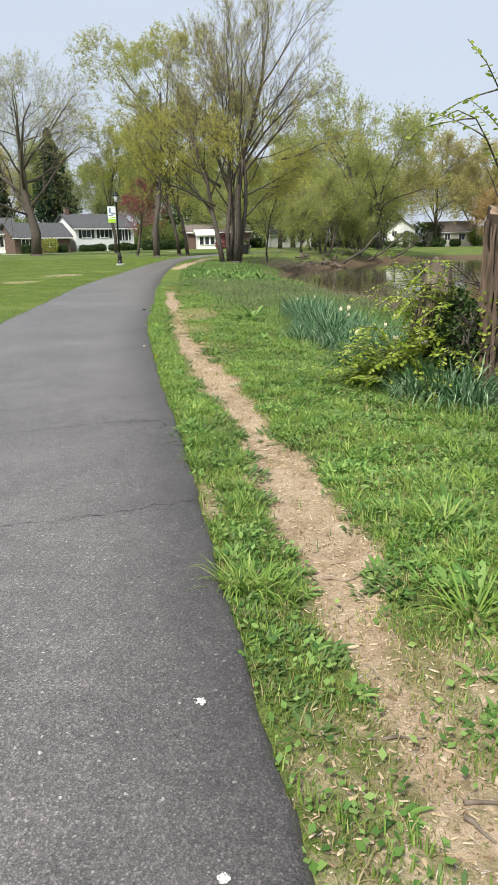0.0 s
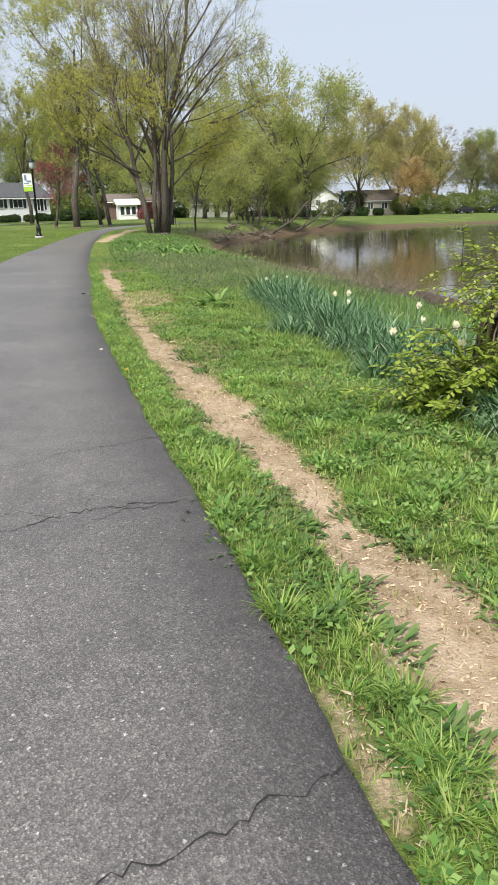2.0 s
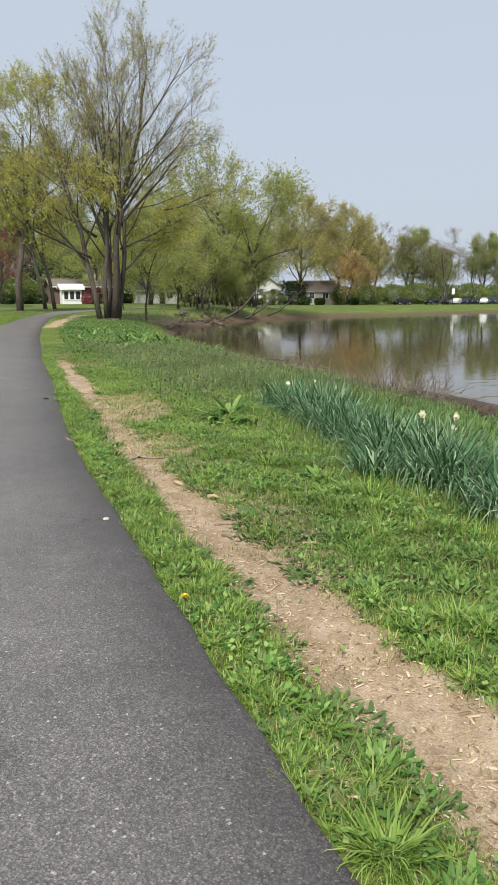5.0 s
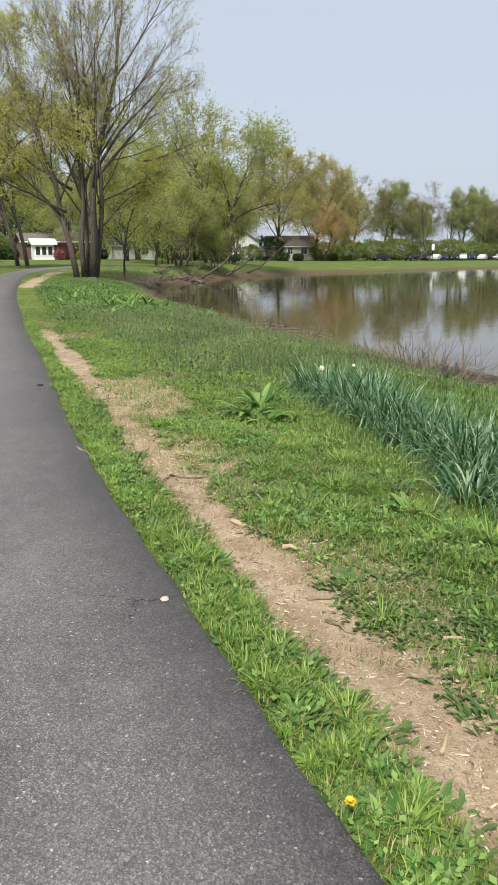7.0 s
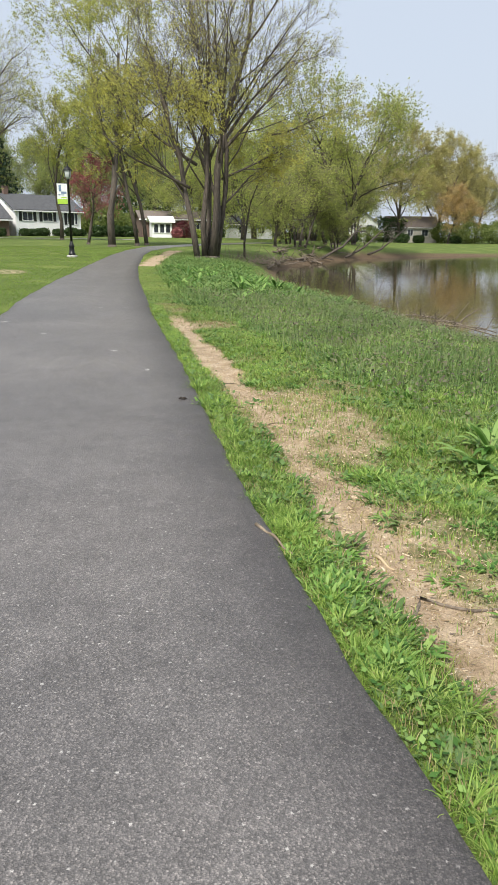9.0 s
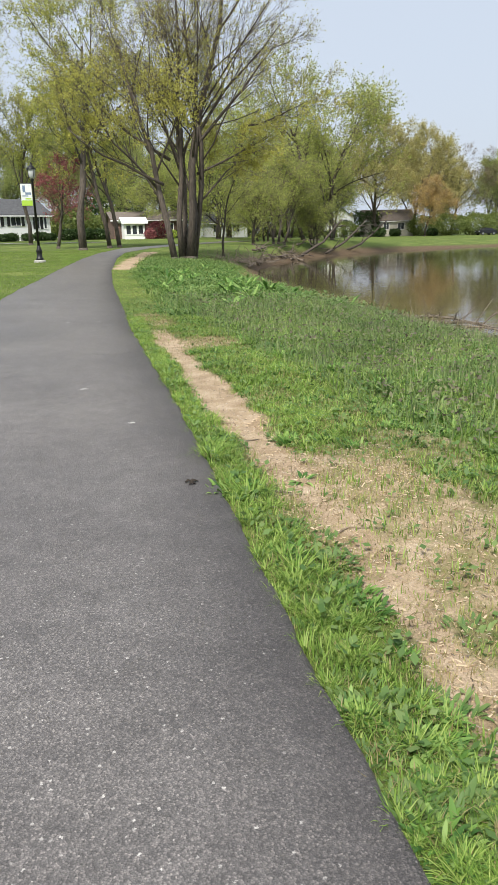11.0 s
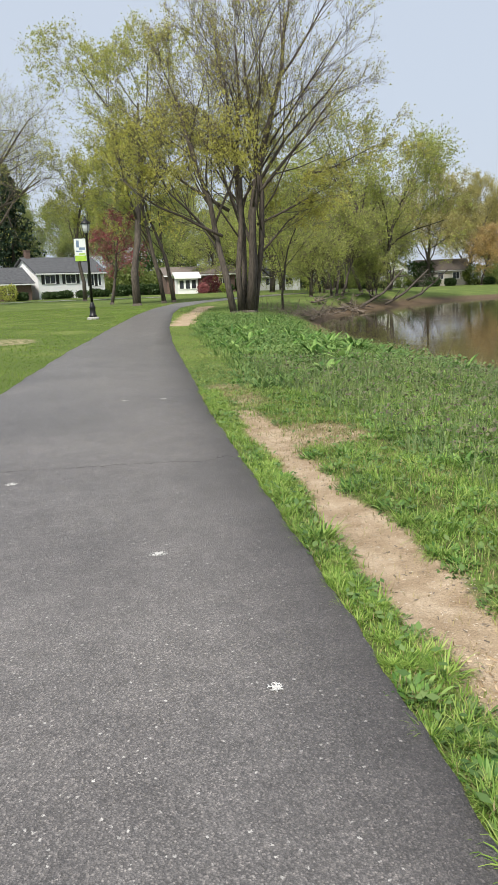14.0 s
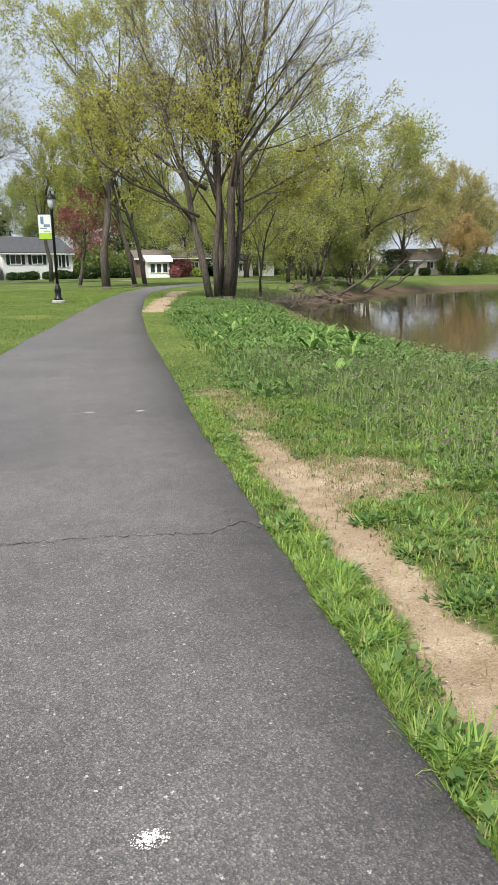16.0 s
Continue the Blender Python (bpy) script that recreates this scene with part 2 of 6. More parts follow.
M_BUD = leafy("leaf_buds_red", (0.14, 0.075, 0.05), (0.20, 0.14, 0.06), (0.26, 0.24, 0.08), 0.3)
M_SIDING = plain("white_siding", (0.84, 0.85, 0.86), (0.92, 0.92, 0.91), 0.8, 0.6, 0, 0.1)
M_BEIGE = plain("beige_siding", (0.52, 0.49, 0.42), (0.62, 0.59, 0.52), 0.8, 0.7, 0, 0.1)
M_ROOF = plain("roof_shingles", (0.055, 0.057, 0.062), (0.105, 0.107, 0.112), 3, 0.9, 0, 0.4)
M_ROOF_TAN = plain("roof_shingles_tan", (0.13, 0.105, 0.09), (0.20, 0.17, 0.15), 3, 0.9, 0, 0.4)
M_BRICK = plain("brick_red", (0.105, 0.068, 0.056), (0.18, 0.118, 0.098), 5, 0.9)
M_SHUTTER = plain("black_shutter", (0.012, 0.012, 0.013), (0.028, 0.028, 0.03), 5, 0.5, 0, 0)
M_GLASS = plain("window_glass", (0.025, 0.030, 0.036), (0.055, 0.062, 0.07), 1.5, 0.08, 0, 0)
M_IRON = plain("black_iron", (0.008, 0.008, 0.009), (0.022, 0.022, 0.024), 8, 0.42, 0.3, 0.1)
M_LANTERN = plain("lantern_glass", (0.42, 0.44, 0.45), (0.60, 0.62, 0.62), 6, 0.25, 0, 0)
M_CONCRETE = plain("concrete", (0.34, 0.33, 0.31), (0.48, 0.47, 0.44), 4, 0.9)
M_BANNER_W = plain("banner_white", (0.66, 0.70, 0.68), (0.78, 0.80, 0.78), 3, 0.7, 0, 0)
M_BANNER_G = plain("banner_green", (0.30, 0.52, 0.04), (0.42, 0.62, 0.07), 3, 0.7, 0, 0)
M_BANNER_B = plain("banner_blue", (0.10, 0.16, 0.26), (0.22, 0.30, 0.40), 3, 0.7, 0, 0)
M_TYRE = plain("tyre", (0.012, 0.012, 0.012), (0.03, 0.03, 0.03), 10, 0.9, 0, 0)
M_RIM = plain("rim", (0.35, 0.36, 0.37), (0.5, 0.5, 0.52), 10, 0.35, 0.8, 0)
M_CHIP = leafy("wood_chip", (0.22, 0.15, 0.09), (0.46, 0.35, 0.23), (0.68, 0.56, 0.42), 0.0, 0.9)
M_STONE = leafy("pale_stone", (0.30, 0.26, 0.22), (0.48, 0.42, 0.36), (0.66, 0.60, 0.52), 0.0, 0.9)
M_DUNG = plain("dark_clod", (0.018, 0.014, 0.011), (0.05, 0.04, 0.03), 40, 0.95)
CAR_PAINT = [plain(f"car_paint_{k}", tuple(v * 0.9 for v in c), c, 1, 0.25, 0.2, 0) for k, c in
             (("dark", (0.02, 0.021, 0.024)), ("white", (0.72, 0.72, 0.72)), ("silver", (0.36, 0.37, 0.39)), ("navy", (0.02, 0.03, 0.06)))]

# ---------- mesh building ----------


def mesh_of(name, V, F, mat, smooth=False):
    """A mesh from an array of places and an array of equal-sided faces."""
    V, F = np.asarray(V, np.float32), np.asarray(F, np.int32)
    me = bpy.data.meshes.new(name)
    me.vertices.add(len(V))
    me.vertices.foreach_set("co", V.ravel())
    me.loops.add(F.size)
    me.loops.foreach_set("vertex_index", F.ravel())
    me.polygons.add(len(F))
    me.polygons.foreach_set("loop_start", np.arange(0, F.size, F.shape[1], dtype=np.int32))
    if smooth:
        me.polygons.foreach_set("use_smooth", np.ones(len(F), bool))
    me.update(calc_edges=True)
    me.materials.append(mat)
    return me


class Shape:
    """Collects boxes, tubes, lathes and faces for one mesh."""

    def __init__(self):
        self.v, self.f = [], []

    def add(self, v, f):
        k = len(self.v)
        self.v += [tuple(p) for p in v]
        self.f += [tuple(i + k for i in q) for q in f]
        return self

    def box(self, c, s, rz=0.0, tilt=None):
        m = Matrix.Rotation(rz, 3, "Z") if tilt is None else tilt
        v = [Vector(c) + m @ Vector((x * s[0] / 2, y * s[1] / 2, z * s[2] / 2)) for z in (-1, 1) for x, y in ((-1, -1), (1, -1), (1, 1), (-1, 1))]
        return self.add(v, [(3, 2, 1, 0), (4, 5, 6, 7), (0, 1, 5, 4), (1, 2, 6, 5), (2, 3, 7, 6), (3, 0, 4, 7)])

    def tube(self, pts, rad, k=6, cap=True):
        base = len(self.v)
        n = len(pts)
        for i in range(n):
            p = Vector(pts[i])
            d = Vector(pts[min(i + 1, n - 1)]) - Vector(pts[max(i - 1, 0)])
            d.normalize()
            a = d.cross(Vector((0.31, 0.95, 0.05)) if abs(d.x) > abs(d.y) else Vector((0.95, 0.31, 0.05)))
            a.normalize()
            b = d.cross(a)
            for j in range(k):
                w = 2 * math.pi * j / k
                self.v.append(tuple(p + (a * math.cos(w) + b * math.sin(w)) * rad[i]))
        for i in range(n - 1):
            for j in range(k):
                q, r = base + i * k, base + (i + 1) * k
                self.f.append((q + j, q + (j + 1) % k, r + (j + 1) % k, r + j))
        if cap:
            self.f.append(tuple(base + j for j in reversed(range(k))))
            self.f.append(tuple(base + (n - 1) * k + j for j in range(k)))
        return self

    def lathe(self, profile, k=16, at=(0, 0, 0)):
        return self.tube([(at[0], at[1], at[2] + z) for _, z in profile], [max(r, 0.001) for r, _ in profile], k)

    def mesh(self, name, mat, smooth=False):
        me = bpy.data.meshes.new(name)
        me.from_pydata(self.v, [], self.f)
        if smooth:
            me.polygons.foreach_set("use_smooth", np.ones(len(me.polygons), bool))
        me.update()
        me.materials.append(mat)
        return me


def thing(name, m, label, category, group=""):
    ob = new(name)
    ob.empty_display_size = 0.1
    ob.matrix_basis = m
    return tagged(ob, label, category, group)


def part(name, me, parent, label=""):
    ob = new(name, me)
    ob.parent = parent
    return tagged(ob, label)


# ---------- plan ----------
SHORE = np.array([(8.6, -80), (8.3, 0), (8.4, 8), (8.8, 14), (9.2, 18), (9.6, 22), (9.3, 26), (9.4, 30), (9.5, 35), (9.6, 40), (10.2, 45),
                  (11, 50), (12.3, 56), (14.2, 63), (18, 71), (24, 81), (32, 90.5), (38, 95.5), (45, 100), (55, 105), (66, 109), (82, 114), (102, 123), (140, 142),
                  (200, 172), (310, 180), (330, 60), (260, -60)])
RIGHT = np.array([(1.05, -30), (1.05, 6.5), (1.015, 8), (1.0, 10.5), (1.01, 13), (1.06, 15), (1.2, 17), (1.38, 20), (1.6, 25), (1.86, 28.5), (2.4, 36.5), (3.15, 45), (4.7, 58), (6.2, 67), (9.2, 76), (14, 84), (24, 96)])
LEFT = np.array([(-1.7, -30), (-1.7, 15), (-1.6, 17), (-1.45, 20), (-1.25, 25), (-1.1, 28.5), (-0.35, 36.5), (0.75, 45), (2.65, 58), (4.3, 67), (7.0, 77.5), (12.3, 86.5), (22.5, 98.5)])
TRAIL = np.array([(1.5, -6), (1.47, 2.6), (1.6, 4.2), (1.66, 6), (1.62, 8.2), (1.56, 10.6), (1.55, 12.7), (1.64, 15), (1.75, 17.4), (1.81, 19.6), (1.90, 21.5), (1.98, 23.5), (2.08, 25.7)])

VERGE_TRAIL = np.array([(3.75, 46.0), (4.4, 49.5), (5.3, 54.5), (6.7, 61.0), (7.9, 66.5)])


def away(P, line, closed=False):
    """Distance from each place of P to a line of points."""
    A = line if closed else line[:-1]
    B = np.roll(line, -1, 0) if closed else line[1:]
    best = np.full(len(P), 1e9)
    for a, b in zip(A, B):
        d = b - a
        s = np.clip(((P - a) @ d) / (d @ d), 0, 1)
        best = np.minimum(best, np.hypot(*(P - a - s[:, None] * d).T))
    return best


def inside(P, poly):
    hit = np.zeros(len(P), bool)
    for a, b in zip(poly, np.roll(poly, -1, 0)):
        c = (a[1] > P[:, 1]) != (b[1] > P[:, 1])
        hit ^= c & (P[:, 0] < (b[0] - a[0]) * (P[:, 1] - a[1]) / (b[1] - a[1] + 1e-12) + a[0])
    return hit


def shore_gap(P):
    d = away(P, SHORE, True)
    return np.where(inside(P, SHORE), -d, d)


def rise(x, y):
    far = np.clip(y - 40, 0, 95)
    return 0.012 * far * (1 - 0.7 * np.clip((x - 20) / 40, 0, 1))


def wob(x, y, s, seed=0.0):
    return (np.sin(x * s + seed) * np.cos(y * s * 1.13 + 1.7 * seed) + 0.6 * np.sin(x * s * 2.3 + y * s * 1.9 + seed * 2.1)) / 1.6


ROAD_POLY = np.vstack([RIGHT, LEFT[::-1]])
ROAD_POLY = np.array(ROAD_POLY)


def road_gap(P):
    """Distance from the asphalt, negative on it."""
    d = away(P, ROAD_POLY, True)
    return np.where(inside(P, ROAD_POLY), -d, d)


def land(P):
    """Height of the ground at each place."""
    x, y = P[:, 0], P[:, 1]
    d = shore_gap(P)
    ramp = np.where(d > 0, -0.95 * np.exp(-np.maximum(d, 0) / np.where(y > 66, np.interp(x, (36, 48), (0.9, 13.0)), np.interp(y, (24, 32), (2.1, 1.7)))), np.maximum(-0.95 + 0.35 * d, -2.6))
    g = road_gap(P)
    rough = 0.035 * wob(x, y, 1.3, 2.0) + 0.018 * wob(x, y, 4.1, 5.0)
    rough = rough * np.clip((g - 0.1) / 1.2, 0, 1)
    trail = away(P, TRAIL)
    dip = -0.045 * np.exp(-(trail / 0.3) ** 2) * (y < 27)
    h = rise(x, y) + np.where(d > 0, ramp * 1.0, ramp) + rough + dip
    return np.where(g < 0.35, np.minimum(h, rise(x, y) - 0.015 - 0.05 * np.clip(-g, 0, 0.3)), h)


def land_at(x, y):
    return float(land(np.array([[x, y]], float))[0])


def bare(P):
    """0 to 1: how far the ground is bare, on the trodden trail and the worn patches."""
    x, y = P[:, 0], P[:, 1]
    w = np.interp(y, (3.2, 5.0, 12.5, 16.0, 18.0), (0.03, 0.10, 0.10, 0.05, 0.09)) + 0.06 * wob(x * 0 + 1.0, y, 1.1, 0.4) + 0.05 * wob(x, y, 3.7, 1.0)
    m = np.clip(1.15 - (away(P, TRAIL) - w) / 0.17, 0, 1.1) * np.clip((26.5 - y) / 2.0, 0, 1) * np.interp(y, (2.4, 4.0, 12.3, 13.5, 16.5, 18.5, 22.5, 24.5), (0.65, 1, 1, 0.75, 0.75, 1.05, 1.05, 0.8)) * (1 - 0.14 * np.clip(wob(x, y, 5.3, 7.0), 0, 1))
    m = np.maximum(m, np.clip(1.5 - away(P, VERGE_TRAIL) / 0.55 + 0.25 * wob(x, y, 2.1, 3.0), 0, 1))
    for cx, cy, rx, ry, a in ((2.4, 23.4, 0.66, 0.6, 0.64), (1.75, 13.6, 0.55, 1.5, 0.48), (2.05, 16.6, 0.62, 1.5, 0.6), (1.9, 2.3, 0.7, 1.2, 0.56), (1.3, 2.3, 0.3, 0.9, 0.42), (2.75, 17.6, 0.5, 0.7, 0.42), (1.9, 10.8, 0.45, 1.2, 0.42),
                              (2.2, 26.5, 0.4, 1.4, 0.5), (3.1, 5.9, 0.7, 0.5, 0.36), (3.2, 4.4, 0.5, 0.7, 0.36),
                              (-3.8, 34.2, 1.1, 1.6, 0.45), (-2.6, 41.0, 1.2, 1.6, 0.45), (1.12, 4.9, 0.1, 0.35, 0.6), (1.15, 8.6, 0.1, 0.3, 0.5)):
        e = ((x - cx) / rx) ** 2 + ((y - cy) / ry) ** 2
        m = np.maximum(m, a * np.clip(1.6 - 1.1 * e, 0, 1))
    return m


def steps(a, b, s):
    return list(np.arange(a, b, s))


# the ground: one sheet to the horizon, finest along the walk
gx = steps(-5, 11, 0.13) + steps(11, 40, 0.8) + steps(40, 200, 2.5) + [220, 260, 320, 400, 600, 1000, 2000, 4000]
gx = [-4000, -2000, -1000, -500, -300, -200, -140, -100] + steps(-80, -20, 4) + steps(-20, -5, 0.7) + gx
gy = [-4000, -2000, -800, -300, -150, -80, -40, -20] + steps(-10, 0, 1) + steps(0, 32, 0.16) + steps(32, 70, 0.45) + steps(70, 180, 1.2) + [190, 205, 225, 260, 320, 450, 800, 1600, 4000]
X, Y = np.meshgrid(gx, gy)
P = np.stack([X.ravel(), Y.ravel()], 1)
Z = land(P)
nx, ny = len(gx), len(gy)
idx = np.arange(nx * ny).reshape(ny, nx)
F = np.stack([idx[:-1, :-1], idx[:-1, 1:], idx[1:, 1:], idx[1:, :-1]], -1).reshape(-1, 4)
ground = new("ground", mesh_of("ground", np.column_stack([P, Z]), F, M_GROUND, True))
for name, values in (("dirt", bare(P)), ("mud", np.clip(0.9 - shore_gap(P) / np.where(P[:, 1] > 95, 1.0, np.where(P[:, 1] > 66, 0.5, 0.8)), 0, 1) * (P[:, 1] < 160) * (np.abs(P[:, 0]) < 300))):
    ground.data.attributes.new(name, "FLOAT", "POINT").data.foreach_set("value", values.astype(np.float32))
tagged(ground, "grassy park ground with a trodden dirt trail sloping to a pond", "ground", kind="structure")

pond = new("water", mesh_of("water", [(6, -85, -0.95), (345, -85, -0.95), (345, 200, -0.95), (6, 200, -0.95)], [(0, 1, 2, 3)], M_WATER))
tagged(pond, "still brown pond water mirroring trees and pale sky", "water", kind="structure")


def at_y(line, y):
    return np.interp(y, line[:, 1], line[:, 0])


# the asphalt path, with ragged edges and a slight drop at its sides
ry = np.concatenate([np.arange(-30, 0, 1.0), np.arange(0, 34, 0.09), np.arange(34, 98, 0.7)])
cross = np.array([-0.06, 0.0, 0.012, 0.06, 0.2, 0.4, 0.6, 0.8, 0.9, 0.95, 0.975, 0.99, 1.0, 1.045])
rows = []
for y in ry:
    l0, r0 = at_y(LEFT, y), at_y(RIGHT, y)
    rr = r0 + 0.022 * wob(y, 0 * y, 3.1, 1.0) + 0.012 * wob(y, y, 11.0, 3.0)
    ll = l0 + 0.03 * wob(y, 0 * y, 2.3, 4.0)
    for c in cross:
        side = c < 0 or c > 1
        z = rise(l0, y) + 0.02 - 0.02 * (2 * c - 1) ** 2 * (not side) - (0.075 if side else 0) + 0.004 * float(wob(c * 3, y, 1.7, 0.3))
        rows.append((ll + (rr - ll) * min(max(c, -0.012), 1.012), y, z))
nc = len(cross)
idx = np.arange(len(rows)).reshape(-1, nc)
F = np.stack([idx[:-1, :-1], idx[:-1, 1:], idx[1:, 1:], idx[1:, :-1]], -1).reshape(-1, 4)
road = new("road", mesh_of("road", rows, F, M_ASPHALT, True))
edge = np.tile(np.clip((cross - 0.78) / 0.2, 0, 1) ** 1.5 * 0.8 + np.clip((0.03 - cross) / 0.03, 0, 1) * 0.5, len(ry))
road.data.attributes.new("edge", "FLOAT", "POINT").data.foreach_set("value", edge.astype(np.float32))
tagged(road, "worn grey asphalt footpath with pale aggregate and cracked edges", "path", kind="structure")


def road_z(x, y):
    c = (x - at_y(LEFT, y)) / (at_y(RIGHT, y) - at_y(LEFT, y))
    return float(rise(0.0, y) + 0.02 - 0.02 * (2 * c - 1) ** 2 + 0.004 * wob(c * 3, y, 1.7, 0.3))

# ---------- trees ----------


def leaf_quads(at, size, rng, droop=0.0):
    """Small folded leaves, one at each place, turned at random."""
    n = len(at)
    d = rng.normal(size=(n, 3))
    d[:, 2] -= droop
    d /= np.linalg.norm(d, axis=1, keepdims=True)
    s = np.cross(d, rng.normal(size=(n, 3)))
    s /= np.linalg.norm(s, axis=1, keepdims=True)
    L = (size * rng.uniform(0.6, 1.35, n))[:, None]
    V = np.stack([at, at + d * L * 0.5 + s * L * 0.32, at + d * L, at + d * L * 0.5 - s * L * 0.32], 1).reshape(-1, 3)
    return V, np.arange(4 * n).reshape(-1, 4)


def branch(shape, tips, p, d, length, r, level, rng, spec):
    n = 6 if level == 0 else 5 if level == 1 else 3
    pts, rad = [Vector(p)], [r]
    d = Vector(d).normalized()
    for i in range(n):
        d = (d + Vector(rng.normal(0, spec["bend"], 3)) + Vector((0, 0, spec["lift"] * (0.4 if level < 2 else 1.0)))).normalized()
        pts.append(pts[-1] + d * length / n)
        rad.append(r * (1 - (i + 1) / n * (0.72 if level < spec["depth"] else 0.85)))
    shape.tube(pts, rad, (9, 6, 4, 3, 3)[min(level, 4)], cap=level < 2)
    if level >= spec["depth"] - 1:
        for q in range(1, n + 1):
            tips.append(tuple(pts[q]))
    if level >= spec["depth"]:
        return
    first = spec["clear"] if level == 0 else 0.22
    for i in range(spec["kids"][min(level, len(spec["kids"]) - 1)]):
        s = first + (1 - first) * (i + rng.uniform(0.1, 0.9)) / spec["kids"][min(level, len(spec["kids"]) - 1)]
        k = min(int(s * n), n - 1)
        a = pts[k].lerp(pts[k + 1], s * n - k)
        axis = (pts[k + 1] - pts[k]).normalized()
        turn = rng.uniform(0, 2 * math.pi) if level else i * 2.4 + rng.uniform(-0.4, 0.4)
        side = axis.cross(Vector((math.cos(turn), math.sin(turn), 0.13))).normalized()
        spread = spec["spread"] * rng.uniform(0.75, 1.25)
        nd = axis * math.cos(spread) + side * math.sin(spread)
        rr = max((rad[k] + rad[k + 1]) / 2 * rng.uniform(0.34, 0.56), 0.008)
        branch(shape, tips, a, nd, length * spec["short"] * (1.15 - 0.55 * s) * rng.uniform(0.8, 1.2), rr, level + 1, rng, spec)


def twig_blades(foot, tip, width, rng):
    """A thin three-sided twig from each foot to its tip."""
    n = len(foot)
    d = tip - foot
    a = np.cross(d, rng.normal(size=(n, 3)))
    a *= width / (np.linalg.norm(a, axis=1, keepdims=True) + 1e-9)
    b = np.cross(d, a)
    b *= width / (np.linalg.norm(b, axis=1, keepdims=True) + 1e-9)
    V = np.stack([foot + a, foot - 0.5 * a + 0.87 * b, foot - 0.5 * a - 0.87 * b, tip], 1).reshape(-1, 3)
    k = np.arange(n)[:, None] * 4
    return V, np.concatenate([k + (0, 1, 3), k + (1, 2, 3), k + (2, 0, 3)], 1).reshape(-1, 3)


def make_tree(name, m, label, stems, spec, leaf, leaf_mat, count, bark_mat, seed, group="", spray=0.35, category="tree", limbs=(), twigs=6000, full=None, rise_by=0.25):
    """stems: (x, y, lean x, lean y, length, radius) each. count: leaves for the whole crown. full: height up to which it is in full leaf."""
    rng = np.random.default_rng(seed)
    top = thing(name, m, label, category, group)
    shape, tips = Shape(), []
    for x, y, lx, ly, length, r in stems:
        flare = [(x, y, -0.25), (x + lx * 0.02, y + ly * 0.02, 0.18)]
        shape.tube(flare, [r * 1.55, r * 1.03], 9)
        branch(shape, tips, (x, y, 0.05), (lx, ly, 1), length, r, 0, rng, spec)
    for p, d, length, r in limbs:
        branch(shape, tips, p, d, length, r, 1, rng, spec)
    part("trunk", shape.mesh("trunk", bark_mat, True), top)
    T = np.array(tips)
    mid = T.mean(0)
    out = (T - mid) / (np.linalg.norm(T - mid, axis=1, keepdims=True) + 1e-6)
    pick = rng.integers(0, len(T), twigs)
    d = out[pick] * 0.7 + rng.normal(0, 0.55, (twigs, 3)) + (0, 0, rise_by)
    d /= np.linalg.norm(d, axis=1, keepdims=True)
    L = (spray * 2.1 * rng.uniform(0.45, 1.15, twigs))[:, None]
    foot, tip = T[pick], T[pick] + d * L
    if twigs:
        V, F = twig_blades(foot, tip, 0.003 + 0.010 * spray, rng)
        tagged(part("twigs", mesh_of("twigs", V, F, M_FINE), top, "fine spring twigs"), kind="stuff")
    if count:
        w = np.ones(twigs) if full is None else np.clip((full - foot[:, 2]) / 6.0 + 0.5, 0.13, 1)
        k = rng.choice(twigs, count, p=w / w.sum())
        at = foot[k] + (tip - foot)[k] * rng.uniform(0.15, 1.05, (count, 1)) + rng.normal(0, 0.09 * spray, (count, 3))
        V, F = leaf_quads(at, leaf, rng, 0.2)
        part("crown", mesh_of("crown", V, F, leaf_mat), top)
    return top


def on_land(x, y, turn=0.0, scale=1.0, sink=0.0):
    return Matrix.Translation((x, y, land_at(x, y) - sink)) @ Matrix.Rotation(radians(turn), 4, "Z") @ Matrix.Scale(scale, 4)


UPRIGHT = dict(bend=0.10, lift=0.07, depth=4, clear=0.28, kids=(9, 6, 5, 4), spread=0.62, short=0.55)
SPREAD = dict(bend=0.12, lift=0.05, depth=4, clear=0.22, kids=(10, 6, 5, 3), spread=0.85, short=0.62)
SMALL = dict(bend=0.13, lift=0.05, depth=3, clear=0.25, kids=(9, 6, 4), spread=0.75, short=0.55)
BUSH = dict(bend=0.18, lift=0.02, depth=2, clear=0.1, kids=(7, 5), spread=0.8, short=0.6)
WILLOW = dict(bend=0.14, lift=0.03, depth=3, clear=0.18, kids=(10, 7, 5), spread=0.75, short=0.6)

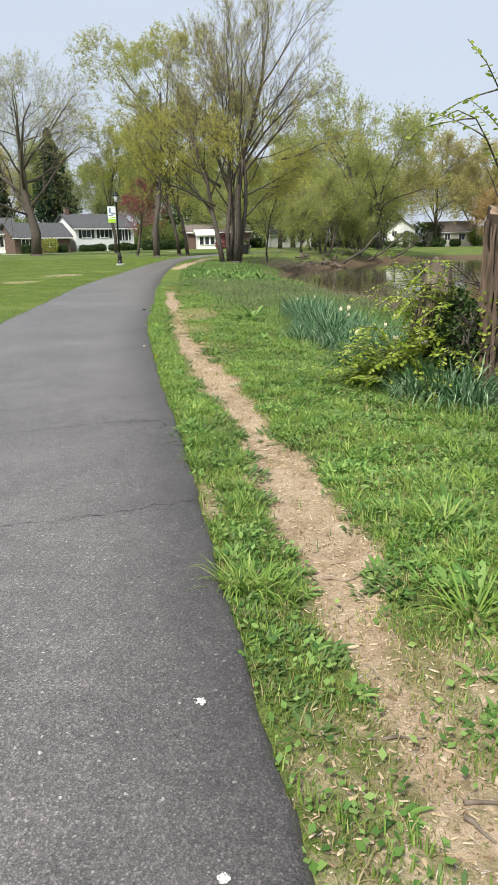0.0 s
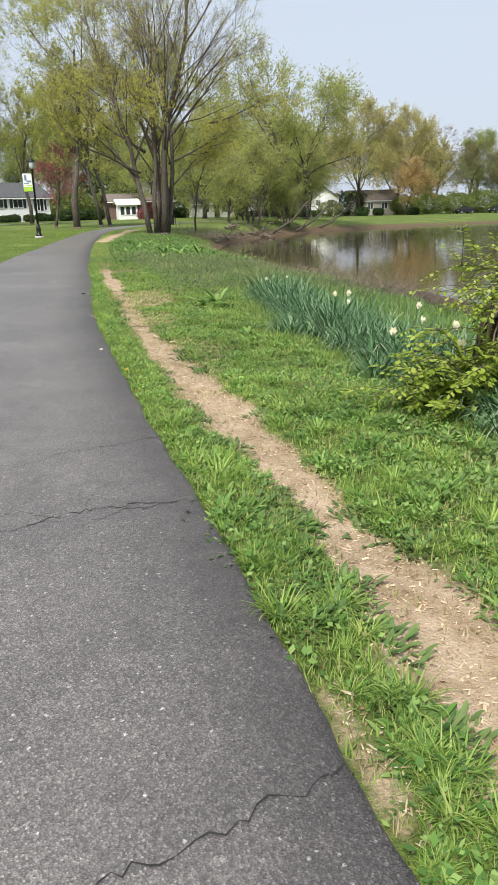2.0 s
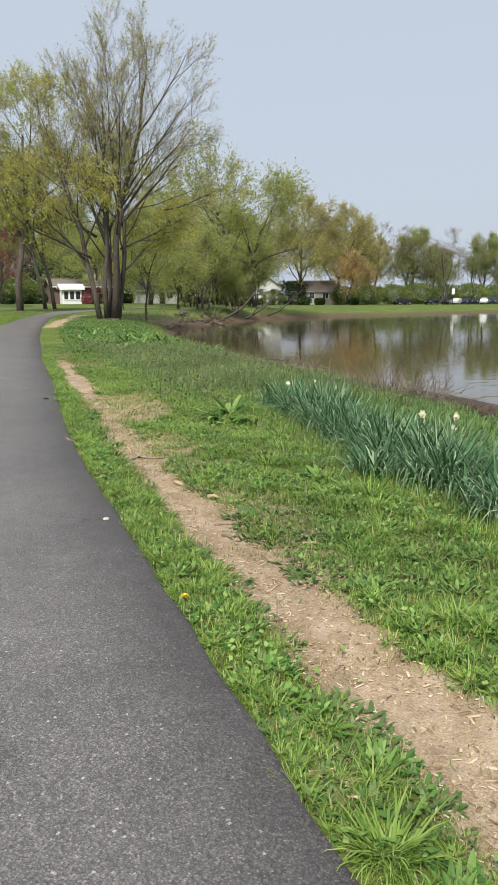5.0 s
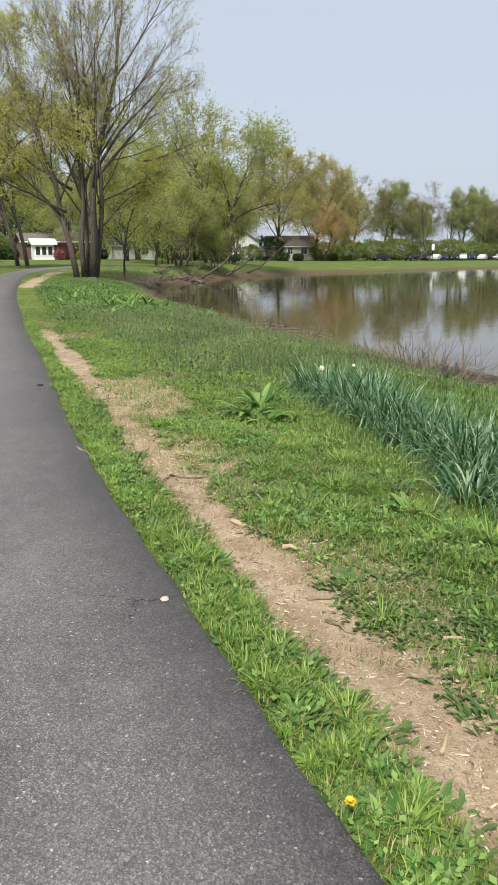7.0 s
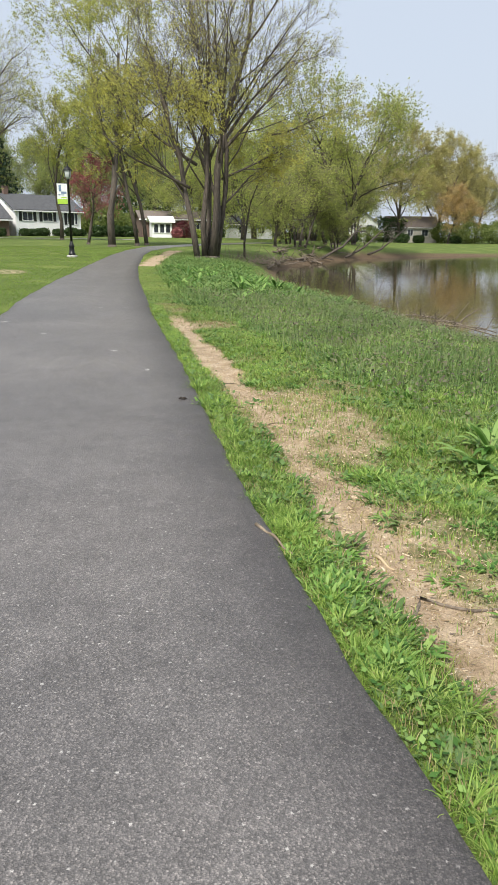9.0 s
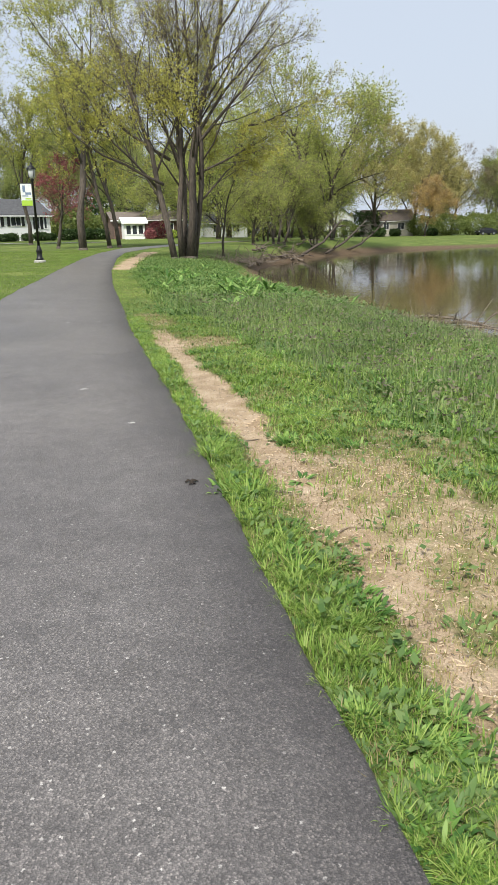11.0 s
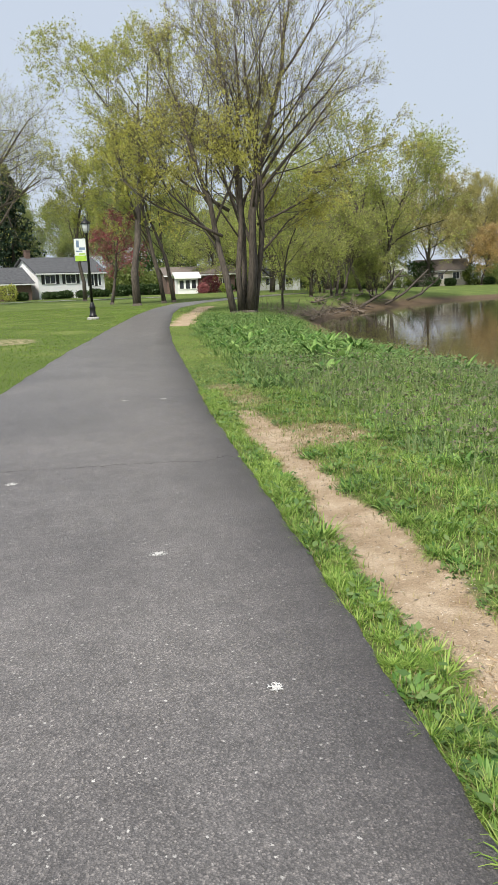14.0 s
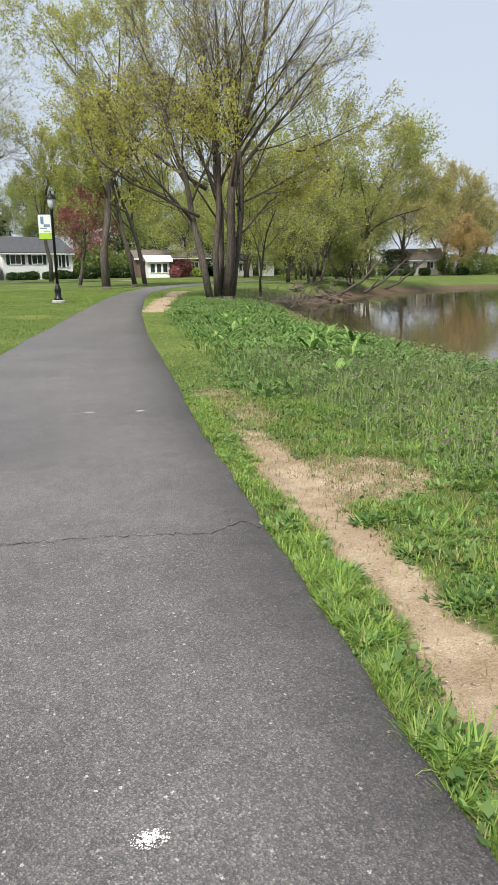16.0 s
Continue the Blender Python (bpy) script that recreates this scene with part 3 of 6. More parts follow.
# the many-stemmed maple on the bank beside the path
make_tree("maple_tree", on_land(8.6, 56.2, 0, 0.91), "tall many-stemmed maple with sparse spring leaves beside the pond",
          [(-0.95, -0.9, -0.17, 0.02, 13.0, 0.22), (-0.3, 0.1, -0.07, 0.05, 15.0, 0.20), (0.25, 0.1, 0.05, 0.0, 17.0, 0.31), (0.6, 0.4, 0.22, 0.03, 14.0, 0.20),
           (0.05, 0.8, 0.02, 0.12, 14.0, 0.19)],
          dict(bend=0.10, lift=0.085, depth=4, clear=0.20, kids=(10, 7, 6, 5), spread=0.58, short=0.52), 0.10, M_MAPLE, 70000, M_BARK, 11, "", 0.30, "tree",
          [((0.9, 0.2, 5.2), (0.9, -0.1, 0.5), 5.0, 0.085), ((3.9, -0.1, 8.0), (1, -0.1, 0.12), 5.5, 0.06), ((0.7, 0.3, 3.2), (0.9, 0.1, 0.7), 5.5, 0.075), ((-1.4, -0.8, 4.5), (-1, 0, 0.55), 6.5, 0.10), ((0.5, 0, 6.5), (0.8, -0.2, 0.8), 8, 0.12), ((-0.8, 0, 6), (-0.9, 0.2, 0.8), 7, 0.11)], 18000, 10.0, 0.35)
make_tree("shade_tree", on_land(3.7, 75), "tall straight park tree in pale spring leaf beside the path",
          [(0, 0, -0.04, 0, 15.5, 0.34)], dict(UPRIGHT, clear=0.30, spread=0.75, short=0.6), 0.13, M_SPRING, 34000, M_BARK, 21, "", 0.4, "tree", (), 9000)
make_tree("shade_tree", on_land(6.3, 80), "slim park tree in pale spring leaf behind the path", [(0, 0, 0.02, 0, 12, 0.22), (0.9, 0.4, 0.05, 0, 11, 0.2)], UPRIGHT, 0.14, M_SPRING, 20000, M_BARK, 22)
make_tree("oak_tree", on_land(-10.4, 97), "broad bare-branched oak with pale green buds on the lawn",
          [(0, 0, 0.02, 0, 16, 0.68)], dict(SPREAD, clear=0.2, kids=(13, 7, 6, 5), spread=0.95, short=0.72), 0.12, M_SPRING, 26000, M_BARK, 23, "", 0.4, "tree", (), 14000)
make_tree("blossom_tree", on_land(1.9, 81), "small tree with pink spring blossom near the lamp", [(0, 0, 0, 0, 5.6, 0.16)], SMALL, 0.13, M_PINK, 5200, M_BARK_DARK, 24, "", 0.3, "tree", (), 1500)
make_tree("shade_tree", on_land(-0.6, 100), "mid-height tree with fresh yellow-green leaves", [(0, 0, 0, 0, 12, 0.24)], UPRIGHT, 0.17, M_SPRING, 11000, M_BARK, 25)
make_tree("sapling", on_land(12.6, 63.5), "thin leaning sapling at the muddy shore", [(0, 0, 0.12, 0, 6, 0.09)], SMALL, 0.12, M_OLIVE, 900, M_BARK_DARK, 26, "", 0.3, "tree", (), 700)

# trees round the far end of the pond
willow = make_tree("willow_tree", on_land(31, 95, 0, 1.22), "rounded willow with fine olive spring leaves at the water",
                   [(0, 0, 0.0, 0, 12.5, 0.30), (-0.7, 0.3, -0.25, 0, 11, 0.2), (0.6, 0.2, 0.3, 0.05, 11, 0.22)], WILLOW, 0.15, M_OLIVE, 46000, M_BARK_DARK, 31, "trees round the pond", 0.62, "tree", (), 8000)
low = make_tree("willow_tree", on_land(22.5, 83), "low bushy willow leaning over the muddy shore",
                [(0, 0, -0.2, 0, 6.5, 0.13), (0.5, 0, 0.1, 0, 7, 0.14), (1.2, 0.3, 0.4, 0, 6.5, 0.12)], WILLOW, 0.14, M_OLIVE, 15000, M_BARK_DARK, 32, "trees round the pond", 0.55, "tree", (), 3500)
for x, y, turn, s in ((35, 99, 40, 1.05), (25, 93, 150, 0.9), (19.5, 80, 250, 0.7), (36.5, 104, 90, 0.5), (28.5, 87, 200, 0.6)):
    copy_thing(low, on_land(x, y, turn, s))
for x, y, turn, s in ((24, 112, 100, 0.8), (35, 122, 200, 0.95), (39, 127, 20, 1.1), (30, 131, 280, 1.0), (20, 132, 60, 0.85)):
    copy_thing(willow, on_land(x, y, turn, s * 0.82))
dome = make_tree("maple_tree", on_land(70, 160), "large domed tree with bronze-green spring leaves beyond the pond",
                 [(0, 0, 0, 0, 17.5, 0.45)], dict(SPREAD, depth=3, clear=0.15, kids=(14, 8, 6)), 0.25, M_BROWNTREE, 50000, M_BARK_DARK, 41, "far trees", 0.85, "tree", (), 6000)
for x, y, turn, s in ((81, 164, 70, 0.95), (60, 170, 200, 0.85), (90, 172, 130, 0.8)):
    copy_thing(dome, on_land(x, y, turn, s))
make_tree("maple_tree", on_land(75.5, 149), "small round tree with orange spring leaves on the far bank", [(0, 0, 0, 0, 8.2, 0.2)], dict(SPREAD, depth=3, kids=(10, 6, 5)), 0.20, M_ORANGE, 13000, M_BARK_DARK, 42, "", 0.6)
leafy_far = make_tree("shade_tree", on_land(103, 166), "upright tree in fresh green leaf behind the parked cars", [(0, 0, 0, 0, 13.5, 0.3)], dict(UPRIGHT, depth=3, clear=0.12, kids=(13, 8, 6)), 0.22, M_GREENTREE, 34000, M_BARK_DARK, 43, "far trees", 0.8)
for x, y, turn, s in ((127, 169, 90, 1.0), (136, 173, 200, 0.92), (112, 170, 40, 0.75), (119, 178, 170, 0.85), (146, 178, 220, 0.85), (151, 186, 320, 0.8), (93, 172, 10, 0.7), (158, 182, 20, 0.95), (172, 188, 140, 1.0), (176, 182, 260, 0.9), (190, 190, 10, 1.0), (210, 200, 80, 1.0), (16, 150, 30, 1.0), (27, 155, 150, 0.95),
                      (38, 160, 280, 1.0), (4, 150, 60, 1.05), (-14, 152, 190, 1.1), (-30, 146, 10, 1.0), (-48, 140, 300, 1.1), (50, 168, 100, 1.0), (-64, 128, 80, 1.0)):
    copy_thing(leafy_far, on_land(x, y, turn, s))
bare_far = make_tree("bare_tree", on_land(88, 160), "leafless grey tree behind the far bank", [(0, 0, 0, 0, 13.5, 0.28)], dict(SPREAD, depth=4, kids=(10, 6, 5, 3)), 0.25, M_BUD, 1200, M_BARK, 44, "far trees")
for x, y, turn, s in ((105, 154, 90, 0.95), (132, 166, 200, 0.95), (121, 167, 20, 0.9), (143, 171, 130, 0.95), (100, 166, 300, 1.0)):
    copy_thing(bare_far, on_land(x, y, turn, s))


def make_conifer(m, h, r, seed, label):
    rng = np.random.default_rng(seed)
    top = thing("conifer_tree", m, label, "tree")
    part("trunk", Shape().tube([(0, 0, -0.2), (0, 0, h * 0.5), (0, 0, h)], [h * 0.018, h * 0.011, 0.01], 8).mesh("trunk", M_BARK_DARK, True), top)
    at = []
    for i in range(int(h * 16)):
        z = h * (0.06 + 0.94 * rng.uniform() ** 1.15)
        reach = r * (1 - z / h) ** 0.8 * rng.uniform(0.65, 1.12) + 0.1
        w = rng.uniform(0, 2 * math.pi)
        s = rng.uniform(0.1, 1, 26)
        at.append(np.column_stack([np.cos(w) * reach * s, np.sin(w) * reach * s, z - 0.22 * reach * s ** 1.6]) + rng.normal(0, 0.14, (26, 3)))
    V, F = leaf_quads(np.vstack(at), 0.5, rng, 0.6)
    part("crown", mesh_of("crown", V, F, M_CONIFER), top)
    return top


make_conifer(on_land(-12.2, 146), 21.5, 7.5, 51, "tall dark spruce standing behind the white house")
make_conifer(on_land(137, 162), 9.5, 3.0, 52, "dark green pine beyond the parked cars")
make_conifer(on_land(-21, 142), 15.0, 4.0, 53, "dark spruce beside the white house")


def make_bush(m, w, h, mat, seed, label, n=900, leaf=0.22, group=""):
    rng = np.random.default_rng(seed)
    top = thing("shrub", m, label, "shrub", group)
    s, tips = Shape(), []
    for i in range(7):
        a = rng.uniform(0, 6.28)
        branch(s, tips, (0, 0, 0), (math.cos(a) * w / h * 0.7, math.sin(a) * w / h * 0.7, 1), h * 0.8, 0.03, 0, rng, BUSH)
    part("stem", s.mesh("stem", M_BARK_DARK), top)
    u = rng.normal(size=(n, 3))
    u /= np.linalg.norm(u, axis=1, keepdims=True)
    q = rng.uniform(0.55, 1.0, n) ** 0.5 * (1 + 0.22 * np.sin(u[:, 0] * 5 + seed) * np.cos(u[:, 1] * 4))
    at = u * q[:, None] * (w / 2, w / 2, h / 2) + (0, 0, h * 0.5)
    V, F = leaf_quads(at[at[:, 2] > 0.02], leaf, rng)
    part("foliage", mesh_of("foliage", V, F, mat), top)
    return top


hedge = make_bush(on_land(-4.6, 123.2), 1.7, 1.0, M_SHRUB, 61, "clipped dark green shrub against the white house", 1800, 0.2, "house shrubs")
for x, y, s in ((-3.4, 124.0, 1.1), (-1.2, 125.2, 1.0), (0.6, 126.2, 1.2), (2.0, 127.2, 1.0), (-5.8, 122.6, 1.0), (-9, 118, 1.1), (4.5, 125, 1.5), (7, 126, 1.6), (9.2, 126, 1.5), (20.3, 125, 1.1), (24, 132, 1.6),
                (52, 150, 1.6), (56, 152, 1.3), (68.5, 156, 1.8), (72.5, 156, 1.5), (80, 154, 1.4), (-14, 117, 1.2)):
    copy_thing(hedge, on_land(x, y, x * 77, s))
make_bush(on_land(-10.5, 117), 2.6, 2.2, M_SPRING, 62, "pale flowering shrub before the garage wing", 1200, 0.2)
make_bush(on_land(17.2, 122), 3.0, 2.6, M_MAROON, 63, "maroon-leaved shrub beside the low house", 1400, 0.22)
make_bush(on_land(15.9, 121), 1.8, 1.5, M_PINK, 64, "pink flowering shrub beside the low house", 800, 0.2)
make_bush(on_land(19.0, 121), 1.6, 1.3, M_LIME, 65, "lime-green low shrub in a house bed", 700, 0.18)
thicket = make_bush(on_land(86, 158), 8, 4.6, M_THICKET, 66, "loose green thicket behind the car park", 5200, 0.36, "far thickets")
for x, y, s in ((80, 158, 0.9), (93, 158, 1.0), (101, 160, 1.1), (109, 160, 1.0), (118, 162, 1.1), (127, 164, 1.0), (140, 172, 1.2), (155, 178, 1.2), (170, 186, 1.2), (62, 158, 0.7), (47, 148, 0.9), (32, 146, 1.0), (13, 142, 1.0),
                (6, 140, 1.1), (-18, 138, 1.2), (-28, 134, 1.2), (185, 194, 1.2)):
    copy_thing(thicket, on_land(x, y, x * 31, s))
woods = make_bush(on_land(-40, 168), 15, 9.5, M_SHRUB, 67, "dark woodland edge behind the houses", 5200, 0.6, "woodland edge")
for i, x in enumerate(range(-75, 75, 9)):
    copy_thing(woods, on_land(x, 172 + 9 * math.sin(i * 1.9), x * 47, 0.75 + 0.25 * math.sin(i * 2.7)))
for i, x in enumerate(range(-60, 66, 11)):
    copy_thing(leafy_far if i % 3 else dome, on_land(x, 182 + 7 * math.sin(i * 2.3), x * 29, 1.0 + 0.2 * math.sin(i * 3.1)))

# ---------- houses ----------


def make_window(parent, x, y, z, w, h, nx, shutters=True):
    """A window on the front wall (facing -y) of a house in its own axes."""
    f = Shape()
    for sx in (-1, 1):
        f.box((x + sx * w / 2, y - 0.03, z), (0.09, 0.10, h + 0.09))
    for sz in (-1, 1):
        f.box((x, y - 0.035, z + sz * h / 2), (w - 0.09, 0.10, 0.09))
    win = part("window", f.mesh("window_frame", M_SIDING), parent)
    pw = (w - 0.09) / nx
    for i in range(nx):
        px = x - (w - 0.09) / 2 + (i + 0.5) * pw
        part("pane", Shape().box((px, y - 0.012, z), (pw - 0.06, 0.02, h - 0.1)).mesh("pane", M_GLASS), win)
        if i:
            part("mullion", Shape().box((px - pw / 2, y - 0.03, z), (0.06, 0.06, h - 0.09)).mesh("mullion", M_SIDING), win)
    if shutters:
        for sx in (-1, 1):
            part("shutter", Shape().box((x + sx * (w / 2 + 0.32), y - 0.03, z), (0.46, 0.05, h + 0.1)).mesh("shutter", M_SHUTTER), win, "black louvred shutter")
    return win


def make_house(name, m, w, d, eave, ridge, wall, roof, label, windows=(), chimney=None, gable_front=False):
    """Front wall at y = 0, facing -y; windows: (x, z, width, height, panes, shutters)."""
    top = thing(name, m, label, "house")
    s = Shape()
    t = 0.2
    s.box((0, t / 2, eave / 2 - 0.4), (w, t, eave + 0.8)).box((0, d - t / 2, eave / 2 - 0.4), (w, t, eave + 0.8))
    s.box((-w / 2 + t / 2, d / 2, eave / 2 - 0.4), (t, d - 2 * t, eave + 0.8)).box((w / 2 - t / 2, d / 2, eave / 2 - 0.4), (t, d - 2 * t, eave + 0.8))
    if gable_front:
        for y in (0.0, d - t):
            s.add([(-w / 2, y, eave), (w / 2, y, eave), (0, y, ridge), (-w / 2, y + t, eave), (w / 2, y + t, eave), (0, y + t, ridge)],
                  [(0, 1, 2), (5, 4, 3), (0, 3, 4, 1), (1, 4, 5, 2), (2, 5, 3, 0)])
    else:
        for x in (-w / 2, w / 2 - t):
            s.add([(x, 0, eave), (x, d, eave), (x, d / 2, ridge), (x + t, 0, eave), (x + t, d, eave), (x + t, d / 2, ridge)],
                  [(2, 1, 0), (3, 4, 5), (0, 1, 4, 3), (1, 2, 5, 4), (2, 0, 3, 5)])
    part("wall", s.mesh("wall", wall), top)
    r, o, k = Shape(), 0.45, 0.16
    if gable_front:
        a = (ridge - eave) / (w / 2)
        for sx in (-1, 1):
            q = [(sx * (w / 2 + o), -o, eave - a * o), (0, -o, ridge), (0, d + o, ridge), (sx * (w / 2 + o), d + o, eave - a * o)]
            r.add(q + [(x, y, z + k) for x, y, z in q], [(0, 1, 2, 3), (7, 6, 5, 4), (0, 4, 5, 1), (1, 5, 6, 2), (2, 6, 7, 3), (3, 7, 4, 0)])
    else:
        a = (ridge - eave) / (d / 2)
        for y0, y1 in ((-o, d / 2), (d + o, d / 2)):
            z0 = eave - a * o
            q = [(-w / 2 - o, y0, z0), (w / 2 + o, y0, z0), (w / 2 + o, y1, ridge), (-w / 2 - o, y1, ridge)]
            r.add(q + [(x, y, z + k) for x, y, z in q], [(0, 1, 2, 3), (7, 6, 5, 4), (0, 4, 5, 1), (1, 5, 6, 2), (2, 6, 7, 3), (3, 7, 4, 0)])
    part("roof", r.mesh("roof", roof), top)
    g = Shape().box((0, -o + 0.02, eave - 0.03 - (0 if gable_front else a * o)), (w + 2 * o, 0.08, 0.16))
    if not gable_front:
        part("gutter", g.mesh("gutter", M_SIDING), top)
    if chimney:
        part("chimney", Shape().box((chimney, d / 2, ridge + 0.3), (0.7, 0.7, 1.6)).box((chimney, d / 2, ridge + 1.14), (0.82, 0.82, 0.1)).mesh("chimney", M_BRICK), top)
    for x, z, ww, hh, n, sh in windows:
        make_window(top, x, 0.0, z, ww, hh, n, sh)
    return top


make_house("house", on_land(-2.5, 127.4, 28), 10.6, 9.0, 3.75, 5.9, M_SIDING, M_ROOF, "white split-level house with grey roof and black shutters across the lawn",
           [(-3.4, 2.75, 1.6, 1.25, 2, True), (-0.2, 2.75, 1.6, 1.25, 2, True), (3.3, 2.55, 0.5, 1.7, 1, True), (4.5, 2.55, 0.5, 1.7, 1, False)], -4.6)
make_house("house", on_land(-12.0, 121.0, 28), 9.0, 7.0, 2.5, 4.5, M_BRICK, M_ROOF, "low garage wing with grey roof beside the white house", [(-2.5, 1.5, 1.8, 1.2, 3, False), (1.6, 1.5, 1.2, 1.2, 2, False)])
make_house("house", on_land(-22, 122, 10), 11, 8, 3.2, 5.4, M_SIDING, M_ROOF, "white neighbouring house partly hidden by the oak", [(-3, 1.8, 1.6, 1.4, 2, True), (2.5, 1.8, 1.6, 1.4, 2, True)])
ranch = make_house("house", on_land(16.5, 127, 2), 10.5, 7.5, 2.8, 3.9, M_BRICK, M_ROOF_TAN, "low brick ranch house with tan roof", [(3.0, 1.6, 1.8, 1.2, 3, False)])
make_house("sunroom", on_land(14.0, 123.6, 2), 3.0, 3.0, 2.45, 3.0, M_SIDING, M_SIDING, "white glazed sunroom against the brick house",
           [(-0.9, 1.35, 0.75, 1.3, 1, False), (0.0, 1.35, 0.75, 1.3, 1, False), (0.9, 1.35, 0.75, 1.3, 1, False)])
make_house("house", on_land(32, 141, -4), 8, 7, 2.6, 4.2, M_SIDING, M_ROOF, "small white house behind the maple stems", [(-1.5, 1.5, 1.2, 1.2, 2, False), (2, 1.5, 1.2, 1.2, 2, False)])
make_house("house", on_land(60.9, 158.5, -20), 6.0, 9, 4.0, 6.0, M_SIDING, M_ROOF, "white two-storey house with a front gable by the pond",
           [(-1.5, 3.0, 1.1, 1.2, 2, False), (1.2, 3.0, 1.1, 1.2, 2, False), (-1.5, 1.0, 1.1, 1.2, 2, False), (1.2, 1.0, 1.1, 1.2, 2, False)], None, True)
make_house("house", on_land(74, 162, -16), 10.5, 8, 3.4, 5.5, M_BEIGE, M_ROOF_TAN, "long beige house with tan roof beyond the pond",
           [(-3.4, 2.1, 1.2, 1.4, 2, False), (-0.6, 2.1, 1.2, 1.4, 2, False), (2.6, 2.1, 1.4, 1.4, 2, False)])

# the pavement along the street before the houses
xs = np.arange(-80, 9, 1.5)
strip = []
for x in xs:
    y = 106 - 0.12 * x
    strip += [(x, y - 0.8, land_at(x, y - 0.8) + 0.05), (x, y + 0.8, land_at(x, y + 0.8) + 0.05)]
pave = new("pavement", mesh_of("pavement", strip, [(2 * i, 2 * i + 2, 2 * i + 3, 2 * i + 1) for i in range(len(xs) - 1)], M_CONCRETE))
tagged(pave, "narrow pale concrete pavement across the far lawn", "pavement", kind="structure")

# ---------- lamp post ----------


def make_street_lamp(m):
    top = thing("street_lamp", m, "black cast-iron park lamp post with lantern and hanging banner", "street lamp")
    part("footing", Shape().lathe([(0.30, -0.3), (0.30, 0.10), (0.27, 0.13)], 20).mesh("footing", M_CONCRETE, False), top, "round concrete footing")
    part("base", Shape().lathe([(0.20, 0.13), (0.20, 0.22), (0.15, 0.26), (0.14, 0.55), (0.17, 0.60), (0.12, 0.70), (0.10, 0.80), (0.075, 0.88)], 20).mesh("base", M_IRON, True), top)
    part("post", Shape().lathe([(0.07, 0.88), (0.055, 4.12), (0.085, 4.16), (0.085, 4.22), (0.06, 4.26)], 16).mesh("post", M_IRON, True), top)
    lan = part("lantern", Shape().lathe([(0.10, 4.26), (0.17, 4.36), (0.20, 4.62), (0.19, 4.70)], 12).mesh("lantern", M_LANTERN, True), top, "frosted lantern globe")
    part("cap", Shape().lathe([(0.26, 4.70), (0.25, 4.74), (0.13, 4.86), (0.06, 4.92), (0.035, 4.98), (0.045, 5.02), (0.005, 5.09)], 14).mesh("cap", M_IRON, True), lan)
    for i in range(4):
        w = i * math.pi / 2 + 0.5
        part("rib", Shape().tube([(math.cos(w) * 0.11, math.sin(w) * 0.11, 4.26), (math.cos(w) * 0.185, math.sin(w) * 0.185, 4.40), (math.cos(w) * 0.21, math.sin(w) * 0.21, 4.70)], [0.012] * 3, 5).mesh("rib", M_IRON), lan)
    for z in (2.90, 4.02):
        part("banner_arm", Shape().tube([(0, 0, z), (-0.66, 0, z)], [0.016, 0.016], 8).mesh("banner_arm", M_IRON), top)
    ban = part("banner", Shape().box((-0.36, 0, 3.46), (0.56, 0.012, 1.10)).mesh("banner", M_BANNER_W), top, "white and green cloth banner")
    part("stripe", Shape().box((-0.36, 0, 3.05), (0.55, 0.020, 0.27)).box((-0.28, 0, 3.26), (0.30, 0.020, 0.07)).mesh("stripe", M_BANNER_G), ban)
    part("stripe", Shape().box((-0.47, 0, 3.75), (0.14, 0.020, 0.34)).box((-0.27, 0, 3.52), (0.28, 0.020, 0.12)).box((-0.42, 0, 3.40), (0.3, 0.020, 0.05)).mesh("stripe", M_BANNER_B), ban)
    return top


make_street_lamp(on_land(0.26, 54.6))

# ---------- stump, shoots and shrubs at the bank ----------


def leaf_strip(shape, base, turn, length, width, up, droop, n=5, fold=0.18, point=0.5):
    """One long leaf: a folded strip that rises and arches over."""
    c, s = math.cos(turn), math.sin(turn)
    v, f = [], []
    for i in range(n + 1):
        t = i / n
        w = width * (math.sin(math.pi * min(t * 0.92 + 0.08, 1) ** point) + 0.04) / 2 if i < n else 0.001
        r = length * t * (1 - 0.25 * up * t)
        z = length * (up * t - droop * t * t)
        x, y = base[0] + c * r, base[1] + s * r
        v += [(x - s * w, y + c * w, base[2] + z + fold * w), (x, y, base[2] + z), (x + s * w, y - c * w, base[2] + z + fold * w)]
    for i in range(n):
        a = 3 * i
        f += [(a, a + 1, a + 4, a + 3), (a + 1, a + 2, a + 5, a + 4)]
    shape.add(v, f)


